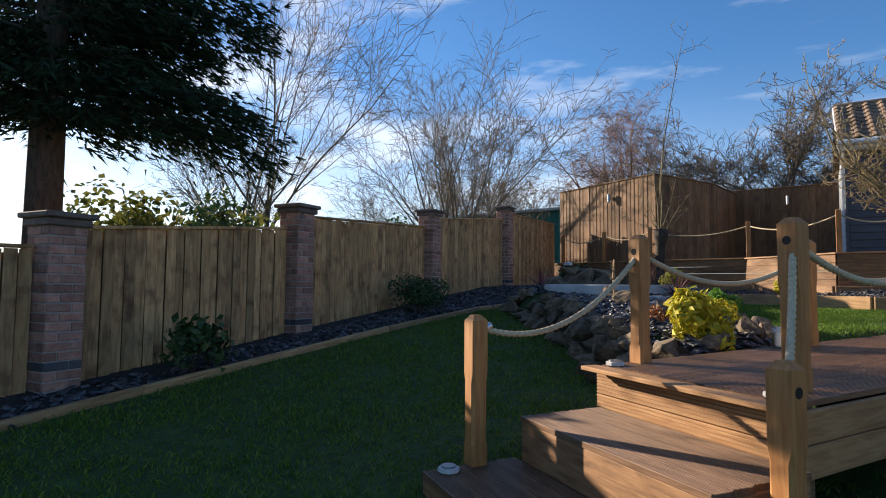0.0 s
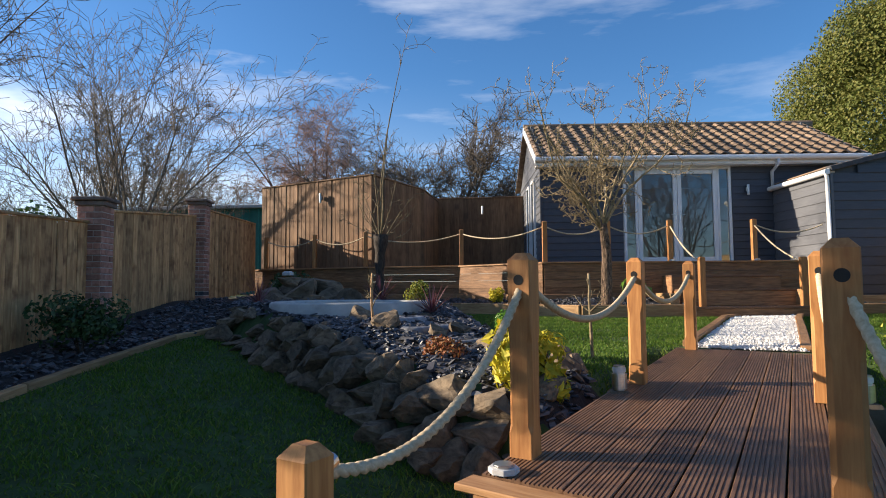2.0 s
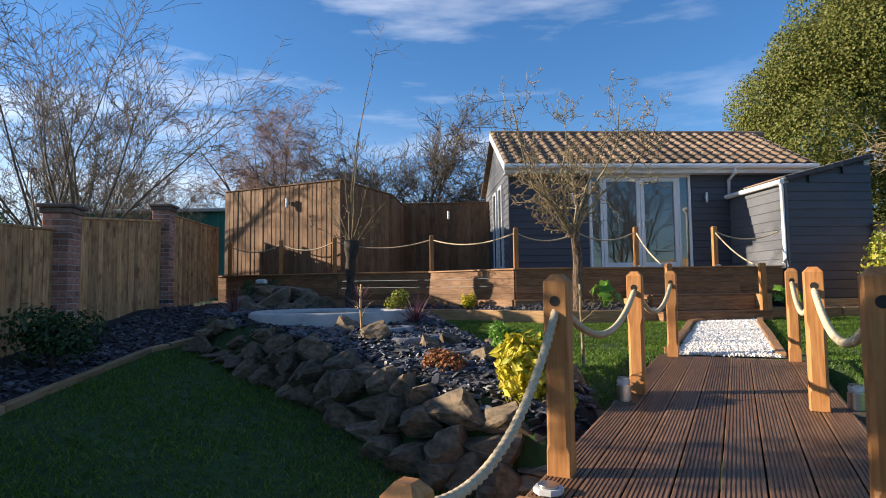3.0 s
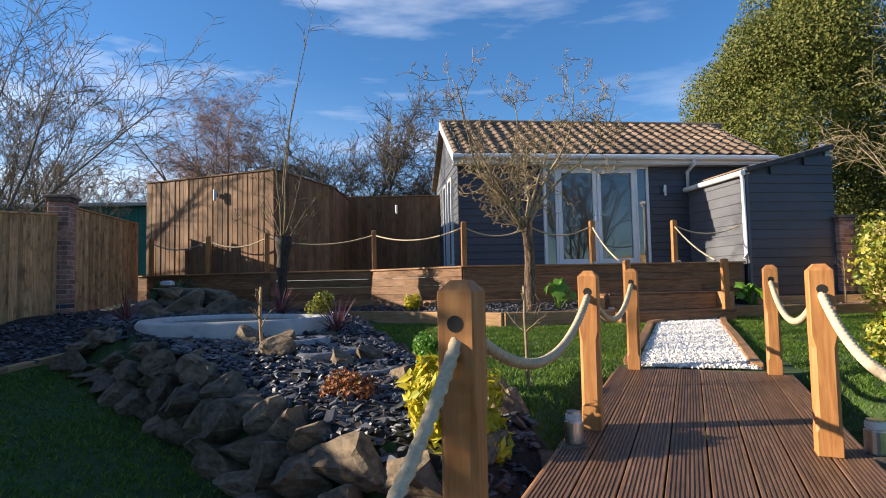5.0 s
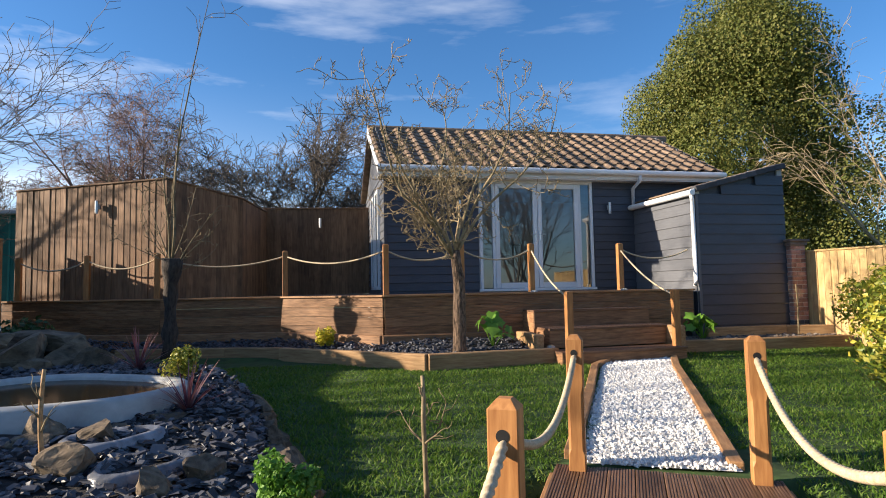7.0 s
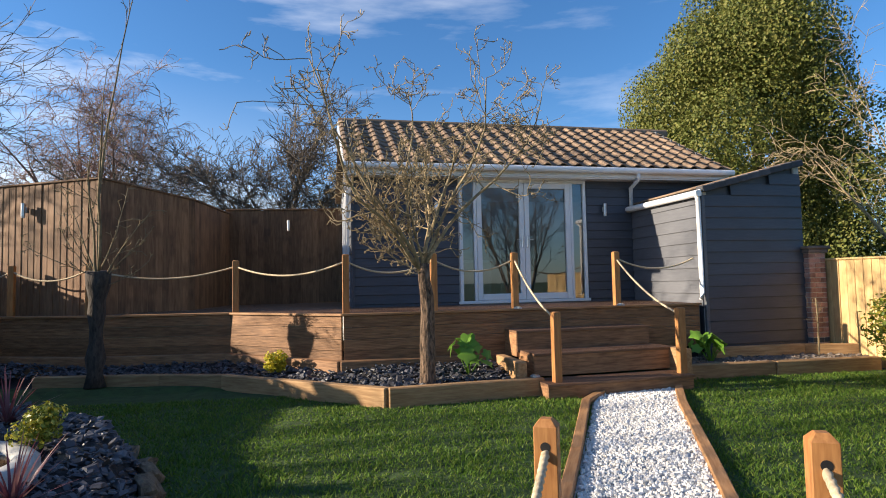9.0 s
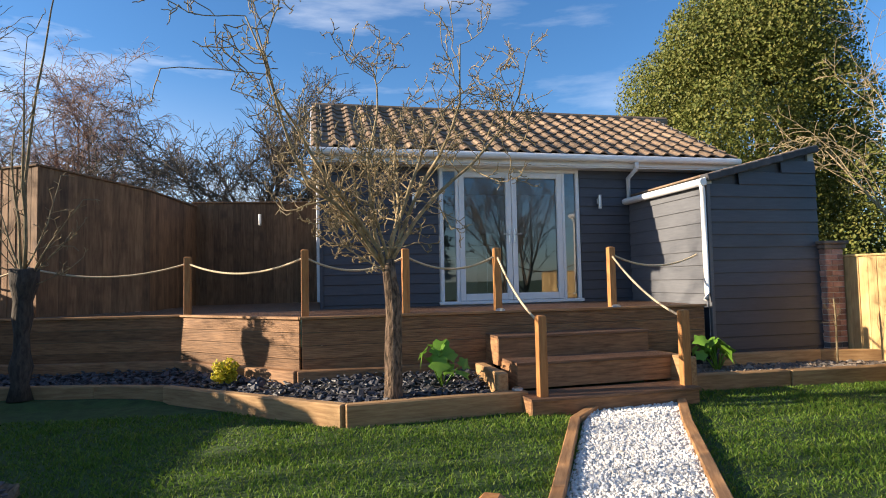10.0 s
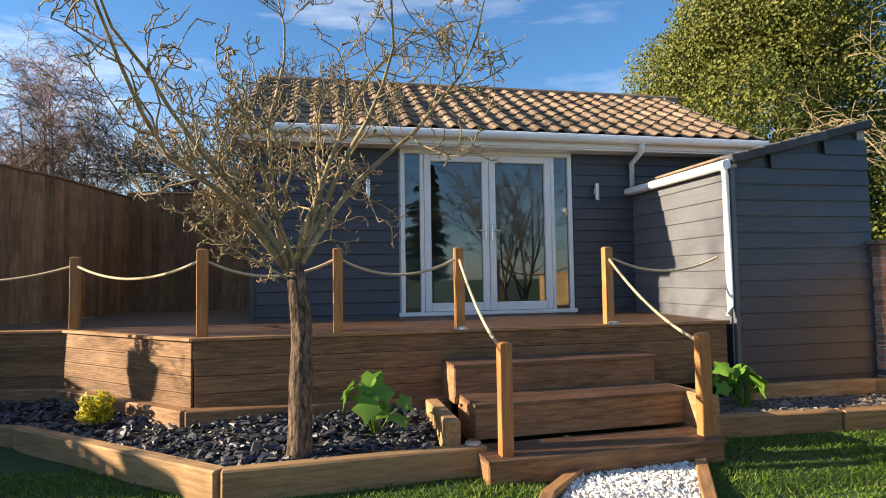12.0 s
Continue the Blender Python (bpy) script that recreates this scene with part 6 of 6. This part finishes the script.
def conifer(x, y, z, h, seed):
    t = thing("conifer", x, y, z, "tall dark conifer with drooping needled boughs", "tree")
    g = random.Random(seed)
    v, f = [], []
    tube([Vector((x, y, z - 0.2)), Vector((x + 0.03, y, z + h * 0.5)), Vector((x, y, z + h))], [0.17, 0.13, 0.03], 10, v, f)
    pts, dirs = [], []
    for k in range(190):
        fz = g.uniform(0.26, 0.98)
        a = g.uniform(0, 6.283)
        L = (1 - fz) ** 0.6 * 3.0 * g.uniform(0.55, 1.05) * (0.70 + 0.34 * math.sin(a) - 0.16 * math.cos(a))
        s = Vector((x, y, z + h * fz))
        e = s + Vector((math.cos(a) * L, math.sin(a) * L, 0.05 * L - 0.10 * L * L * 0.5))
        mid = s.lerp(e, 0.5) + Vector((0, 0, 0.12 * L))
        tube([s, mid, e], [0.04, 0.025, 0.008], 5, v, f)
        for j in range(int(170 * max(0.5, L))):
            q = g.uniform(0.15, 1.0)
            c = (s.lerp(mid, q * 2) if q < 0.5 else mid.lerp(e, q * 2 - 1))
            side_ = (e - s).cross(Vector((0, 0, 1))).normalized() * g.gauss(0, 0.28 * L * (1.1 - q * 0.6))
            pts.append(c + side_ + Vector((g.gauss(0, 0.03), g.gauss(0, 0.03), -abs(g.gauss(0, 0.10)) - 0.12 * side_.length)))
            dirs.append((e - s).normalized() * 0.7 + side_ * 0.8 + Vector((g.gauss(0, 0.3), g.gauss(0, 0.3), -0.3)))
    part("trunk", solid(v, f, M["bark_dark"], "trunk", True), None, t, m=Matrix())
    nv, nf = [], []
    for p, d in zip(pts, dirs):
        d = d.normalized()
        for q in range(4):
            o = Vector((g.gauss(0, 1), g.gauss(0, 1), g.gauss(0, 1)))
            u = d.cross(o).normalized()
            e = p + (d + o * 0.25).normalized() * g.uniform(0.08, 0.15)
            b = len(nv)
            nv += [p + u * 0.012, p - u * 0.012, e]
            nf.append((b, b + 1, b + 2))
    part("crown", solid(nv, nf, M_conifer, "crown"), None, t, m=Matrix())
    return t


garden_conifer = conifer(-5.85, 2.0, 0.9, 9.0, 5)
# trees across the garden, which the glazed doors mirror
copy_thing(garden_conifer, pose(8.6, -10.0, 0.6, 0, 0, 120))
bare_tree("bare_tree", 13.0, -8.5, 0.6, "bare spreading winter tree mirrored in the doors", 8.5, 0.17, FARTREE, 90, M["bark_dark"], M["twig_far"], (0, 0), 2, group="bare boundary trees")

# thin canes and saplings by the rockery
for i, (x, y, h, label) in enumerate(((-2.25, 6.85, 0.55, "pale cut sapling with short twigs in slate"), (-0.28, 6.35, 0.75, "thin bare sapling at lawn edge"), (6.35, 12.4, 0.9, "thin climbing shrub against brick pillar"))):
    bare_tree("sapling", x, y, ground(x, y) if i < 2 else 1.58, label, h, 0.014, dict(segs=(4, 3), wander=(0.2, 0.3), lift=(0.1, 0.05), taper=0.8, sides=(4, 3), kids=(4,), angle=((30, 70),), ratio=(0.5,), rr=(0.6,), rmin=0.002, trunk=0.95, main=5, spread=(35, 75), **{"from": (0.2,)}), 80 + i, M["sleeper"] if i == 0 else M["twig"], M["twig"])
